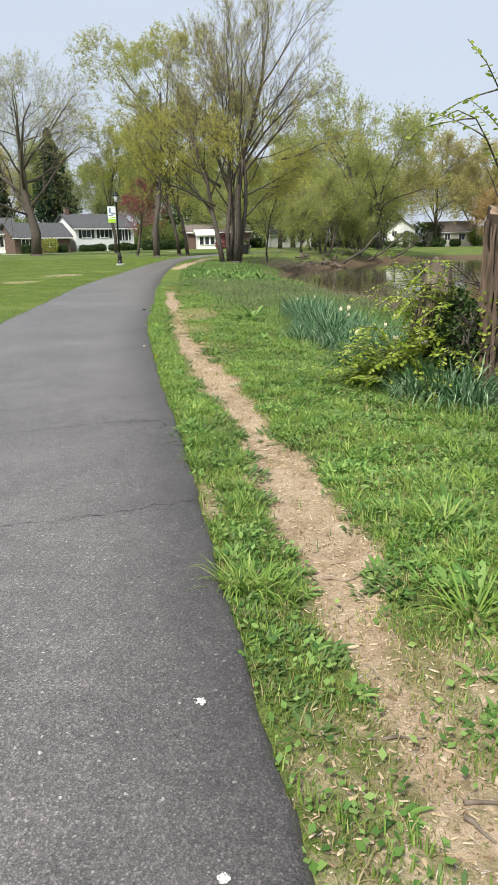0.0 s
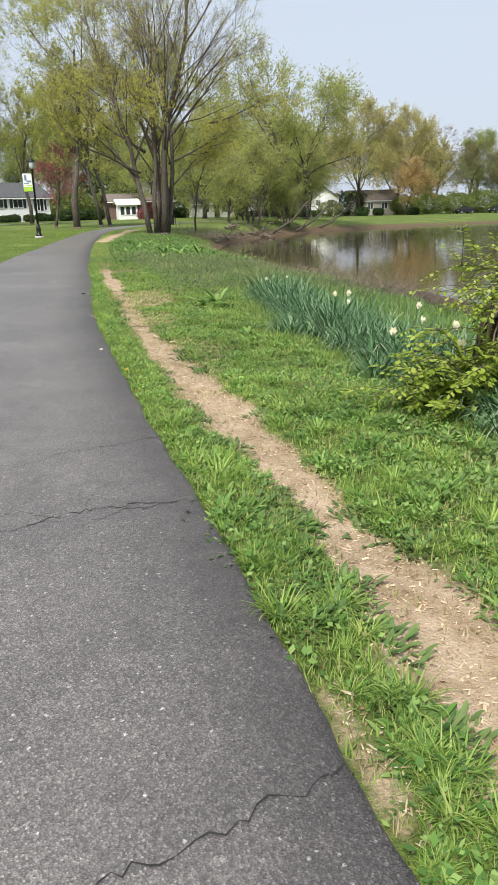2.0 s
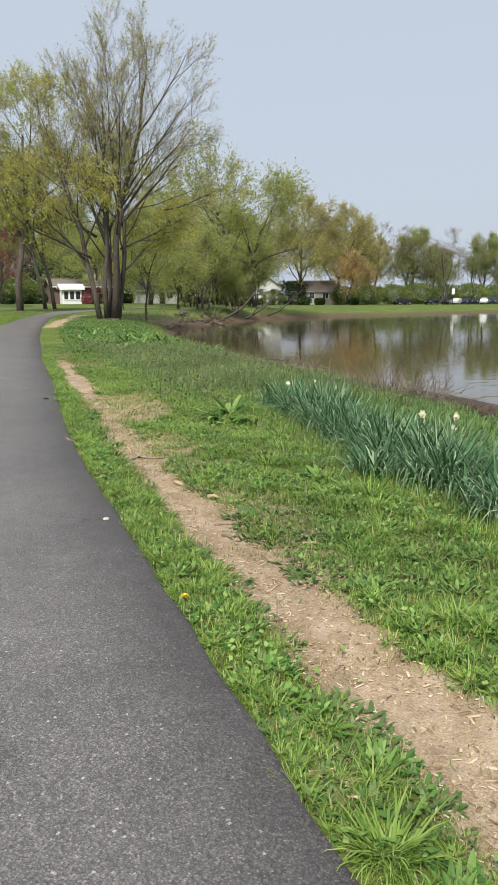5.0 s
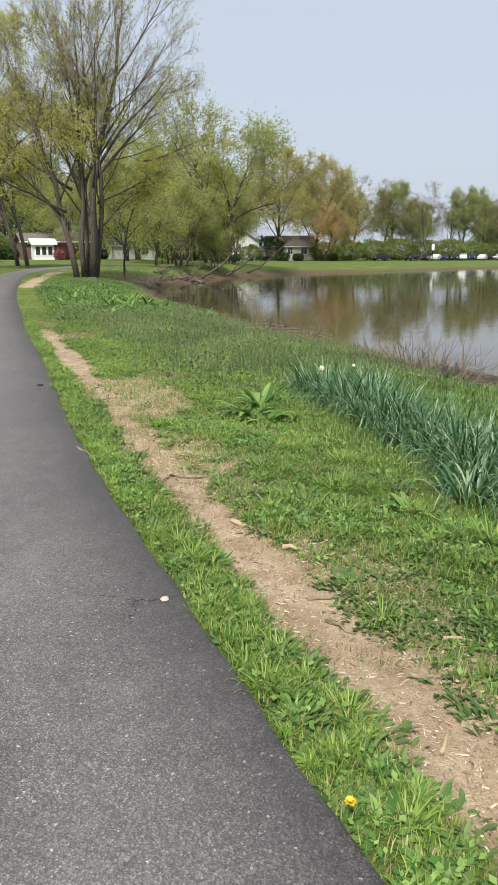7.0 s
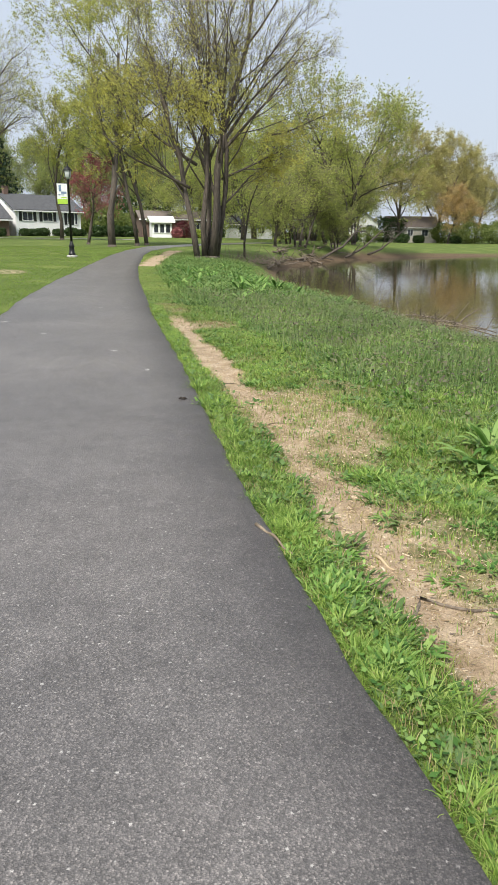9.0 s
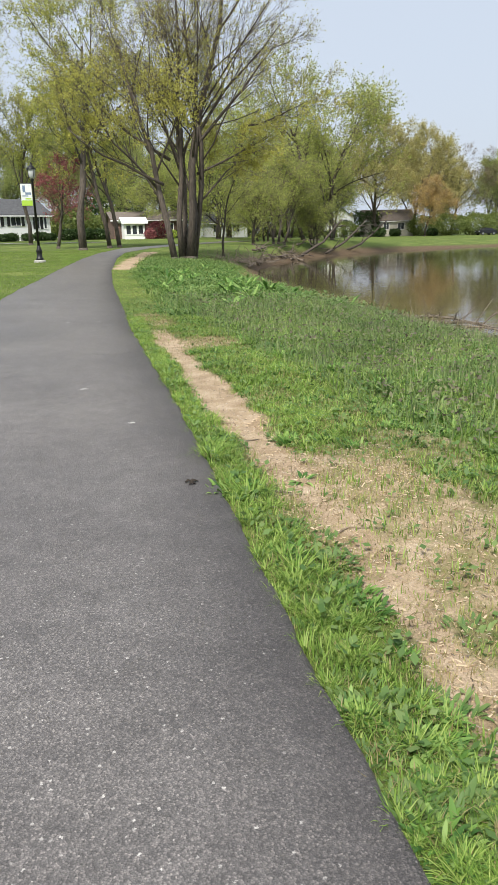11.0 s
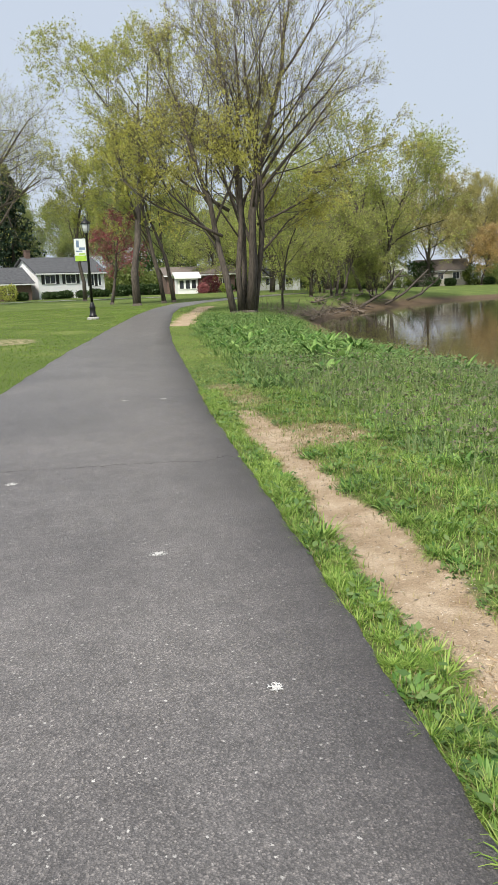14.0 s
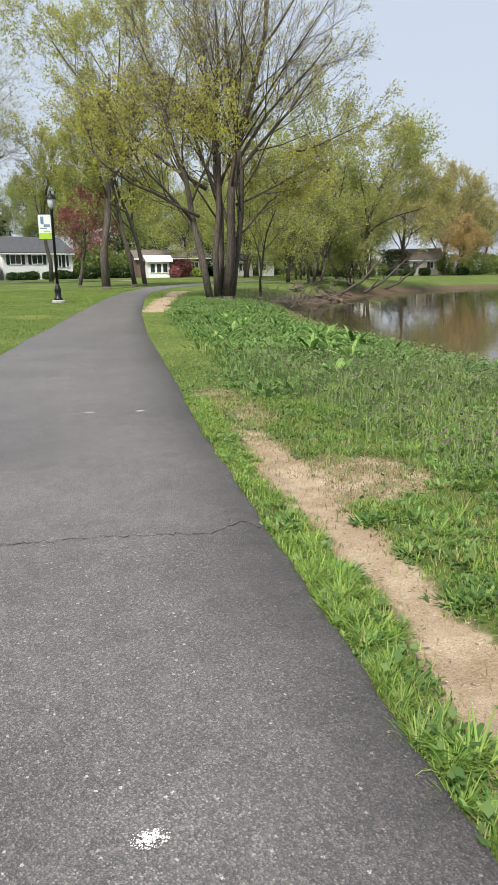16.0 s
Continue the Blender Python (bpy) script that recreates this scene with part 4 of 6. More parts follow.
def shoot(wood, leaves, p, d, length, r, rng, leaflets=26, size=0.055, sag=0.10, side=0.0, start=0.25):
    """A thin arching shoot with leaflets in two ranks along it."""
    pts, d = [Vector(p)], Vector(d).normalized()
    n = 7
    for i in range(n):
        d = (d + Vector(rng.normal(0, 0.07, 3)) + Vector((side * 0.05, 0, -sag * i / n))).normalized()
        pts.append(pts[-1] + d * length / n)
    wood.tube(pts, [r * (1 - 0.8 * i / n) for i in range(n + 1)], 5, False)
    for i in range(leaflets):
        s = start + (1 - start) * i / leaflets
        k = min(int(s * n), n - 1)
        a = pts[k].lerp(pts[k + 1], s * n - k)
        axis = (pts[k + 1] - pts[k]).normalized()
        out = axis.cross(Vector((0, 0, 1))).normalized() * (1 if i % 2 else -1)
        q = (out + axis * 0.5 + Vector(rng.normal(0, 0.25, 3)) + Vector((0, 0, -0.15))).normalized()
        w = q.cross(Vector((0, 0, 1)) + Vector(rng.normal(0, 0.3, 3))).normalized()
        L = size * rng.uniform(0.7, 1.3)
        leaves.add([a, a + q * L * 0.5 + w * L * 0.26, a + q * L, a + q * L * 0.5 - w * L * 0.26], [(0, 1, 2, 3)])
    return pts


def make_stump(m, h, r, seed, label, ivy):
    rng = np.random.default_rng(seed)
    top = thing("tree_stump", m, label, "tree stump")
    k, zs = 28, [-0.35, 0.0, 0.12, 0.3, 0.55, 0.85, 1.15, 1.4, h - 0.04, h]
    v, f = [], []
    for i, z in enumerate(zs):
        q = max(0.0, (h - max(z, 0)) / h)
        for j in range(k):
            w = 2 * math.pi * j / k
            fl = 1 + 0.55 * q ** 5 * (1 + 0.7 * math.sin(w * 5 + 0.6))
            rr = r * (0.92 + 0.1 * q) * fl * (1 + 0.05 * math.sin(w * 9 + z * 3) + 0.04 * math.sin(w * 17 + 2 * z) + rng.normal(0, 0.012)) * (0.96 if i == len(zs) - 1 else 1)
            v.append((math.cos(w) * rr + 0.04 * math.sin(z * 2.2), math.sin(w) * rr, z + (0.05 * math.sin(3 * w + 1) if i >= len(zs) - 2 else 0)))
    for i in range(len(zs) - 1):
        for j in range(k):
            a, b = i * k, (i + 1) * k
            f.append((a + j, a + (j + 1) % k, b + (j + 1) % k, b + j))
    part("trunk", Shape().add(v, f).mesh("trunk", M_BARK_OLD, True), top)
    ring = v[-k:]
    part("cut_top", Shape().add(ring + [(0.04, 0, h - 0.03)], [(j, (j + 1) % k, k) for j in range(k)]).mesh("cut_top", M_CUTWOOD), top, "weathered sawn top")
    knot = Shape()
    pts = [(-0.2 + 0.10 * math.cos(w), -r * 1.06 + 0.02 * math.sin(w * 2), 0.66 + 0.10 * math.sin(w)) for w in np.linspace(0, 2 * math.pi, 15)]
    part("knot", knot.tube(pts, [0.036] * 15, 7, False).add([(-0.2 + 0.1 * math.cos(w), -r * 1.04, 0.66 + 0.1 * math.sin(w)) for w in np.linspace(0, 2 * math.pi, 12, endpoint=False)], [tuple(range(12))]).mesh("knot", M_BARK_OLD, True), top, "round scarred knot")
    roots = Shape()
    for i in range(7):
        w = -2.6 + i * 0.42
        L = rng.uniform(0.5, 0.9)
        roots.tube([(math.cos(w) * r, math.sin(w) * r, 0.25), (math.cos(w) * (r + L * 0.4), math.sin(w) * (r + L * 0.4), 0.02), (math.cos(w) * (r + L), math.sin(w) * (r + L), -0.16)], [0.09, 0.07, 0.03], 7)
    part("root", roots.mesh("root", M_BARK_OLD, True), top)
    vine = Shape()
    for i in range(120):
        w = rng.uniform(-3.6, 0.6)
        pts = []
        for z in np.linspace(0.0, h * rng.uniform(0.7, 1.0), 7):
            w += rng.normal(0, 0.08)
            pts.append((math.cos(w) * r * 1.09 * (1 + 0.5 * max(0, 1 - z / 0.5) ** 2), math.sin(w) * r * 1.09 * (1 + 0.5 * max(0, 1 - z / 0.5) ** 2), z))
        vine.tube(pts, [rng.uniform(0.005, 0.013)] * 7, 4)
    part("vine", vine.mesh("vine", M_VINE), top, "dry climbing vine stems")
    n = ivy
    w, z = rng.uniform(-3.3, 0.6, n), rng.uniform(0.05, h, n)
    keep = np.sin(w * 3.1 + 1) * np.cos(z * 4.2) > 0.0
    w, z = w[keep], z[keep]
    at = np.column_stack([np.cos(w) * r * 1.14, np.sin(w) * r * 1.14, z]) + rng.normal(0, 0.035, (len(w), 3))
    V, F = leaf_quads(at, 0.06, rng, 0.5)
    part("ivy", mesh_of("ivy", V, F, M_LIME), top, "green climbing leaves")
    return top


STUMP = (4.33, 7.55)
sz = land_at(*STUMP) - 0.05
make_stump(Matrix.Translation((*STUMP, sz)), 1.59 - sz, 0.285, 71, "sawn-off tree stump with bark, vines and green climbing leaves", 900)
rng = np.random.default_rng(72)
s2 = thing("tree_stump", on_land(3.84, 8.2), "broken grey snag standing among shrubs at the bank", "tree stump")
jag = Shape()
k, v, f = 14, [], []
for i, z in enumerate((-0.2, 0.4, 0.85, 1.05, 1.22)):
    for j in range(k):
        w = 2 * math.pi * j / k
        rr = (0.2, 0.17, 0.16, 0.15, 0.13)[i] * (1 + 0.1 * math.sin(5 * w + z) + rng.normal(0, 0.05))
        v.append((math.cos(w) * rr, math.sin(w) * rr, z + (rng.uniform(-0.14, 0.12) if i == 4 else 0)))
for i in range(4):
    for j in range(k):
        f.append((i * k + j, i * k + (j + 1) % k, (i + 1) * k + (j + 1) % k, (i + 1) * k + j))
jag.add(v, f).add([v[4 * k + j] for j in range(k)] + [(0, 0, 0.98)], [(j, (j + 1) % k, k) for j in range(k)])
part("trunk", jag.mesh("trunk", M_DRIFT), s2)
twigs = Shape()
for i in range(60):
    w = rng.uniform(0, 6.28)
    twigs.tube([(0.14 * math.cos(w), 0.14 * math.sin(w), rng.uniform(0.7, 1.1)), (0.24 * math.cos(w), 0.2 * math.sin(w), rng.uniform(0.5, 0.8)), (0.30 * math.cos(w), 0.3 * math.sin(w), rng.uniform(0.1, 0.5))], [0.01, 0.008, 0.004], 4)
part("bark_strip", twigs.mesh("bark_strip", M_TWIG), s2)


def make_shoots(name, m, label, specs, seed, wood_mat, leaf_mat, category="shrub"):
    rng = np.random.default_rng(seed)
    top = thing(name, m, label, category)
    wood, leaves = Shape(), Shape()
    for p, d, L, r, n, size, sag in specs:
        pts = shoot(wood, leaves, p, d, L, r, rng, n, size, sag)
        for i in (2, 3, 4, 5):
            if n > 20:
                q = Vector(rng.normal(0, 0.8, 3)) + (pts[i + 1] - pts[i]).normalized() * 1.3
                shoot(wood, leaves, pts[i], q, L * 0.36, r * 0.5, rng, 20, size, 0.12)
    part("stem", wood.mesh("stem", wood_mat, True), top)
    part("foliage", leaves.mesh("foliage", leaf_mat), top)
    return top


rng = np.random.default_rng(73)
# tall shoots out of the stump top
make_shoots("sucker_shoots", Matrix.Translation((*STUMP, 1.55)), "tall fresh shoots with lime leaves growing from the stump",
            [((0.1, 0, -0.15), (-0.3, 0, 1), 1.75, 0.016, 44, 0.07, 0.34), ((0.05, 0.05, -0.15), (-0.62, 0.1, 1), 1.65, 0.014, 44, 0.07, 0.62), ((0.2, 0, -0.15), (0.35, -0.1, 1), 1.6, 0.015, 44, 0.07, 0.3),
             ((0.3, 0.05, -0.15), (0.75, 0, 1), 1.4, 0.013, 44, 0.07, 0.3), ((0.25, -0.1, -0.15), (0.1, -0.2, 1), 1.1, 0.012, 40, 0.06, 0.2), ((0.3, 0, -0.15), (1, 0.2, 0.7), 1.2, 0.012, 44, 0.07, 0.3),
             ((-0.1, 0, -0.15), (-0.1, 0, 1), 0.7, 0.010, 34, 0.055, 0.2), ((0.0, 0, -0.2), (0.25, 0, 1), 0.85, 0.010, 34, 0.055, 0.2), ((0.15, -0.2, -0.4), (0.1, -0.8, 0.3), 0.6, 0.009, 34, 0.055, 0.8), ((0.25, -0.2, -0.8), (0.5, -0.8, 0.2), 0.6, 0.009, 34, 0.055, 0.8),
             ((0.0, -0.25, -1.0), (0.2, -0.8, 0.2), 0.5, 0.009, 34, 0.055, 0.8), ((0.2, -0.3, -1.2), (0.3, -0.8, 0.3), 0.5, 0.009, 34, 0.055, 0.8), ((-0.2, -0.2, -0.7), (-0.5, -0.8, 0.2), 0.45, 0.009, 34, 0.055, 0.8)], 74, M_BARK_DARK, M_LIME)
make_shoots("dead_shoots", Matrix.Translation((STUMP[0] - 0.1, STUMP[1], 1.55)), "bare dark dead shoots on the stump top",
            [((0, 0, -0.1), (-0.5, 0, 1), 0.55, 0.014, 0, 0.01, 0.0), ((0.02, 0, -0.1), (0.5, 0, 1), 1.0, 0.013, 0, 0.01, -0.05), ((0.33, 0, -0.1), (0.05, 0, 1), 0.6, 0.018, 0, 0.01, 0)], 75, M_BARK_DARK, M_LIME)
# arching lime shrubs before the water
specs = []
for i in range(48):
    a = rng.uniform(0, 2 * math.pi)
    specs.append(((rng.normal(0, 0.12), rng.normal(0, 0.12), 0), (math.cos(a) * 0.75 - 0.15, math.sin(a) * 0.6, rng.uniform(0.5, 1.2)), rng.uniform(0.6, 1.05), 0.007, 40, 0.06, 0.75))
make_shoots("shrub", on_land(3.5, 7.9), "arching lime-leaved shrub among daffodils at the bank", specs, 76, M_BARK_DARK, M_LIME)
specs = []
for i in range(18):
    specs.append(((rng.normal(0, 0.1), rng.normal(0, 0.1), rng.uniform(0.2, 1.2)), (-rng.uniform(0.4, 1.2), rng.normal(0, 0.4), rng.uniform(0.15, 0.8)), rng.uniform(0.6, 1.25), 0.007, 40, 0.05, 0.35))
for i in range(14):
    specs.append(((rng.normal(0.5, 0.2), rng.normal(-0.2, 0.15), rng.uniform(0.2, 1.3)), (rng.uniform(-0.3, 0.9), -rng.uniform(0, 0.6), rng.uniform(0.1, 0.7)), rng.uniform(0.4, 0.8), 0.007, 40, 0.05, 0.4))
make_shoots("shrub", on_land(4.1, 8.0), "lime-leaved sprays reaching from behind the stump over the water", specs, 77, M_BARK_DARK, M_LIME)
make_bush(on_land(3.98, 7.85), 0.75, 0.95, M_SHRUB, 78, "dark leafy undergrowth beside the stump", 4200, 0.05)
make_bush(on_land(5.0, 7.9), 0.9, 1.5, M_SHRUB, 79, "dark leafy undergrowth behind the stump", 1800, 0.07)
make_bush(on_land(5.9, 7.2), 1.6, 1.6, M_WEED_DARK, 80, "green shrub at the water past the stump", 2200, 0.08)

# ---------- daffodils ----------


def make_daffodils(m, label, seed, flowers):
    rng = np.random.default_rng(seed)
    top = thing("daffodil_clump", m, label, "daffodils", "daffodil bed")
    s = Shape()
    for i in range(84):
        a, r = rng.uniform(0, 6.28), rng.uniform(0, 0.2)
        lean = rng.normal(0.0, 0.8)
        leaf_strip(s, (r * math.cos(a), r * math.sin(a), -0.03), a + lean, rng.uniform(0.36, 0.58), rng.uniform(0.013, 0.022), rng.uniform(1.15, 1.75), rng.uniform(0.7, 2.0), 6, 0.3, 0.35)
    tagged(part("foliage", s.mesh("foliage", M_DAFF), top), kind="stuff")
    for i in range(flowers):
        x, y, h = rng.normal(0, 0.12), rng.normal(0, 0.12), rng.uniform(0.36, 0.46)
        stem = part("stem", Shape().tube([(x, y, 0), (x, y, h * 0.7), (x - 0.02, y - 0.03, h)], [0.005, 0.004, 0.004], 5).mesh("stem", M_DAFF), top)
        fl = Shape()
        for j in range(6):
            w = j * math.pi / 3
            d = Vector((math.cos(w), -0.25, math.sin(w))) * 0.042
            c = Vector((x - 0.02, y - 0.05, h))
            e = Vector((-math.sin(w), 0, math.cos(w))) * 0.016
            fl.add([c, c + d * 0.55 + e, c + d, c + d * 0.55 - e], [(0, 1, 2, 3)])
        flo = part("flower", fl.mesh("flower", M_PETAL), stem, "pale cream petals")
        part("trumpet", Shape().tube([(x - 0.02, y - 0.05, h), (x - 0.02, y - 0.08, h)], [0.012, 0.018], 8).mesh("trumpet", M_PETAL), top)
    return top


rng = np.random.default_rng(81)
BED = np.array([(3.6, 6.9), (3.45, 7.6), (3.42, 8.6), (3.52, 10.0), (3.62, 11.6), (3.75, 13.0), (3.95, 14.7), (4.2, 16.2)])
kinds = [make_daffodils(on_land(3.3, 7.3), "clump of blue-green daffodil leaves on the bank", 82, 0),
         make_daffodils(on_land(3.25, 9.3), "clump of daffodil leaves with a faded cream flower", 83, 1),
         make_daffodils(on_land(3.3, 12.0), "clump of arching blue-green daffodil leaves", 84, 0)]
for i in range(120):
    y = 6.9 + 9.3 * (i + rng.uniform(0, 1)) / 120
    x = np.interp(y, BED[:, 1], BED[:, 0]) + rng.uniform(0.0, 0.7) ** 1.3
    copy_thing(kinds[(1 if rng.uniform() < 0.12 else 2 * (rng.uniform() < 0.5))], on_land(x, y, rng.uniform(0, 360), rng.uniform(0.85, 1.2)))

# ---------- weeds and tufts ----------


def single(name, me, m, label, category, group=""):
    ob = new(name, me)
    ob.matrix_basis = m
    return tagged(ob, label, category, group)


def tuft_mesh(seed, n, length, width, up, droop, mat, spread=0.05, name="tuft", point=0.5, segs=4):
    rng = np.random.default_rng(seed)
    s = Shape()
    for i in range(n):
        a, r = rng.uniform(0, 6.28), rng.uniform(0, spread)
        leaf_strip(s, (r * math.cos(a), r * math.sin(a), -0.015), a + rng.normal(0, 0.5), length * rng.uniform(0.55, 1.15), width * rng.uniform(0.7, 1.2), up * rng.uniform(0.5, 1.3), droop * rng.uniform(0.6, 1.3), segs, 0.25, point)
    return s.mesh(name, mat)


w_rosette = [tuft_mesh(90 + i, 22, 0.14, 0.026, 0.55, 0.45, M_WEED, 0.02, "rosette", 0.8) for i in range(2)]
w_lime = [tuft_mesh(93 + i, 95, 0.19, 0.008, 1.05, 0.85, M_GRASS, 0.075, "tuft", 0.4) for i in range(3)]
w_broad = [tuft_mesh(97 + i, 84, 0.095, 0.021, 1.0, 0.6, M_WEED, 0.12, "broadleaf", 0.8) for i in range(4)]
w_low = [tuft_mesh(101 + i, 60, 0.07, 0.02, 0.9, 0.5, M_WEED_DARK, 0.13, "low_weed", 0.8, 3) for i in range(3)]
w_dock = [tuft_mesh(105 + i, 18, 0.44, 0.07, 0.85, 0.55, M_WEED, 0.08, "dock", 0.9, 6) for i in range(2)]
KIND = {"rosette": (w_rosette, "flat rosette of toothed dandelion leaves in the verge", "weed"), "lime": (w_lime, "bright green tuft of long grass in the verge", "grass tuft"),
        "broad": (w_broad, "clump of broad-leaved green weeds in the verge", "weed"), "low": (w_low, "low patch of small dark-green weed leaves", "weed"),
        "dock": (w_dock, "large broad-leaved dock plant on the bank", "weed")}
NAME = {"rosette": "dandelion_plant", "lime": "grass_tuft", "broad": "weed_clump", "low": "ground_weed", "dock": "dock_plant"}


def weed(kind, x, y, s, rng):
    meshes, label, category = KIND[kind]
    z = land_at(x, y)
    m = Matrix.Translation((x, y, z)) @ Matrix.Rotation(rng.uniform(0, 6.28), 4, "Z") @ Matrix.Scale(s, 4)
    top = thing(NAME[kind], m, label, category, "verge weeds")
    tagged(part("foliage", meshes[rng.integers(len(meshes))], top), kind="stuff")
    return top


rng = np.random.default_rng(110)
for kind, x, y, s in (("broad", 2.29, 4.45, 1.5), ("lime", 2.2, 4.3, 1.3), ("lime", 1.95, 3.45, 1.35), ("broad", 2.05, 3.6, 1.2), ("lime", 1.16, 3.85, 1.25), ("lime", 1.24, 3.8, 1.0), ("rosette", 1.17, 3.45, 0.75), ("rosette", 1.38, 3.1, 0.8),
                      ("rosette", 1.34, 2.6, 0.7), ("lime", 1.24, 7.14, 1.1), ("broad", 1.1, 6.5, 1.0), ("low", 1.12, 6.3, 1.5), ("lime", 1.14, 8.15, 1.0), ("broad", 1.22, 7.95, 0.8), ("broad", 1.12, 8.75, 0.7),
                      ("lime", 1.09, 10.42, 0.8), ("broad", 1.13, 10.25, 0.7), ("rosette", 1.12, 9.65, 1.2), ("rosette", 1.2, 9.85, 1.0), ("rosette", 1.07, 9.82, 0.9), ("low", 1.12, 11.3, 1.2), ("lime", 1.85, 10.8, 0.8), ("lime", 2.5, 12.4, 1.2), ("lime", 2.9, 11.3, 1.3),
                      ("dock", 2.9, 15.0, 1.0), ("dock", 3.15, 15.3, 0.9), ("rosette", 1.32, 12.85, 1.2), ("low", 1.1, 12.6, 1.0), ("low", 1.36, 13.9, 1.0), ("low", 1.32, 13.55, 1.1), ("lime", 1.26, 15.6, 0.8), ("lime", 2.4, 15.4, 0.9), ("lime", 1.31, 17.85, 1.1),
                      ("broad", 1.3, 17.15, 1.2), ("lime", 1.36, 17.05, 1.1), ("lime", 2.05, 17.95, 0.9), ("rosette", 1.78, 17.3, 1.1), ("lime", 3.0, 20.6, 1.0), ("lime", 1.54, 20.4, 1.1), ("lime", 1.55, 21.2, 0.9), ("lime", 1.6, 21.6, 0.8), ("broad", 2.15, 22.0, 0.8),
                      ("lime", 2.4, 22.2, 0.8), ("dock", 6.6, 33.6, 1.3), ("dock", 6.0, 33.2, 1.3), ("dock", 6.3, 34.6, 1.2), ("dock", 5.5, 32, 1.1), ("broad", 1.16, 6.62, 1.2), ("broad", 1.13, 6.1, 1.1), ("dock", 2.75, 11.9, 0.55), ("dock", 2.95, 14.7, 0.8), ("dock", 5.6, 32.6, 1.4), ("dock", 5.9, 33.6, 1.3), ("lime", 3.05, 23.9, 0.9), ("lime", 2.9, 13.0, 1.1)):
    weed(kind, x, y, s, rng)


def scatter(name, label, meshes, places, lo, hi, seed):
    """Many small plants of a few shapes, joined into one mesh."""
    rng = np.random.default_rng(seed)
    pick = rng.integers(0, len(meshes), len(places))
    z = land(places)
    allv, allf, base = [], [], 0
    for k, me in enumerate(meshes):
        v = np.empty(len(me.vertices) * 3, np.float32)
        me.vertices.foreach_get("co", v)
        v = v.reshape(-1, 3)
        f = np.empty(len(me.loops), np.int32)
        me.loops.foreach_get("vertex_index", f)
        f = f.reshape(-1, 4)
        at = places[pick == k]
        n = len(at)
        a, s = rng.uniform(0, 6.28, n), rng.uniform(lo, hi, n)
        c, sn = (np.cos(a) * s)[:, None], (np.sin(a) * s)[:, None]
        V = np.stack([c * v[:, 0] - sn * v[:, 1] + at[:, :1], sn * v[:, 0] + c * v[:, 1] + at[:, 1:], s[:, None] * v[:, 2] + z[pick == k][:, None]], -1).reshape(-1, 3)
        F = (f[None] + (np.arange(n) * len(v))[:, None, None]).reshape(-1, 4) + base
        base += len(V)
        allv.append(V)
        allf.append(F)
    ob = new(name, mesh_of(name, np.vstack(allv), np.vstack(allf), meshes[0].materials[0]))
    return tagged(ob, label, "weeds", kind="stuff")


def places(box, count, keep, seed):
    rng = np.random.default_rng(seed)
    P = rng.uniform(*box, (count * 8, 2))
    q = 0.5 + 0.5 * wob(P[:, 0], P[:, 1], 2.6, seed) + 0.3 * wob(P[:, 0], P[:, 1], 6.0, seed + 2)
    return P[keep(P) & (rng.uniform(0, 1, len(P)) < np.clip(q, 0.03, 1))][:count]


def green(P, most=0.42):
    return (road_gap(P) > 0.05) & (P[:, 0] > 0) & (bare(P) < most) & (shore_gap(P) > 1.6) & ~((P[:, 0] > 3.0) & (P[:, 0] < 4.0) & (P[:, 1] > 7.0) & (P[:, 1] < 14.6)) & (P[:, 0] > at_y(RIGHT, P[:, 1]) + np.interp(P[:, 1], (25, 29), (0, 1.0)))


V0, V1, V2 = ((1.0, 0.9), (2.6, 4.5)), ((1.0, 3.7), (3.4, 15)), ((1.0, 15), (4.6, 27))
B1, B2 = ((3.2, 1), (8.6, 28)), ((2.4, 27), (10.5, 55))
scatter("grass_tufts", "many small bright tufts of long grass in the verge", w_lime, places(V1, 420, green, 401), 0.35, 0.85, 401)
scatter("grass_tufts", "many bright grass tufts beside the worn trail", w_lime, places(V2, 600, green, 402), 0.35, 0.85, 402)
scatter("grass_tufts", "many rough grass tufts on the bank", w_lime, places(B1, 420, green, 403), 0.6, 1.3, 403)
fringe = lambda P: (road_gap(P) > 0.015) & (road_gap(P) < 0.3) & (P[:, 0] > 0.5) & (bare(P) < 0.6)
scatter("grass_tufts", "lush bright grass tufts overhanging the asphalt edge", w_lime, places(((1.0, 14.8), (2.1, 27)), 380, fringe, 415), 0.28, 0.6, 415)
scatter("grass_tufts", "short grass tufts along the asphalt edge", w_lime, places(((1.0, 4.2), (1.5, 14.8)), 220, fringe, 416), 0.25, 0.55, 416)
scatter("low_weeds", "small weeds creeping over the asphalt edge", w_low, places(((1.0, 1.0), (1.6, 26)), 420, fringe, 417), 0.3, 0.8, 417)
scatter("weed_patches", "many broad-leaved weeds in the verge", w_broad, places(V1, 520, green, 404), 0.35, 0.9, 404)
scatter("weed_patches", "many broad-leaved weeds beside the worn trail", w_broad, places(V2, 300, green, 405), 0.4, 1.0, 405)
scatter("weed_patches", "many broad-leaved weeds on the bank", w_broad, places(B1, 700, green, 406), 0.6, 1.6, 406)
scatter("weed_patches", "tall broad-leaved weeds on the bank by the maple", w_broad, places(B2, 520, green, 407), 0.9, 1.9, 407)
scatter("rosettes", "scattered dandelion rosettes in thin worn turf", w_rosette, places(V0, 60, lambda P: green(P, 0.8), 414), 0.4, 0.95, 414)
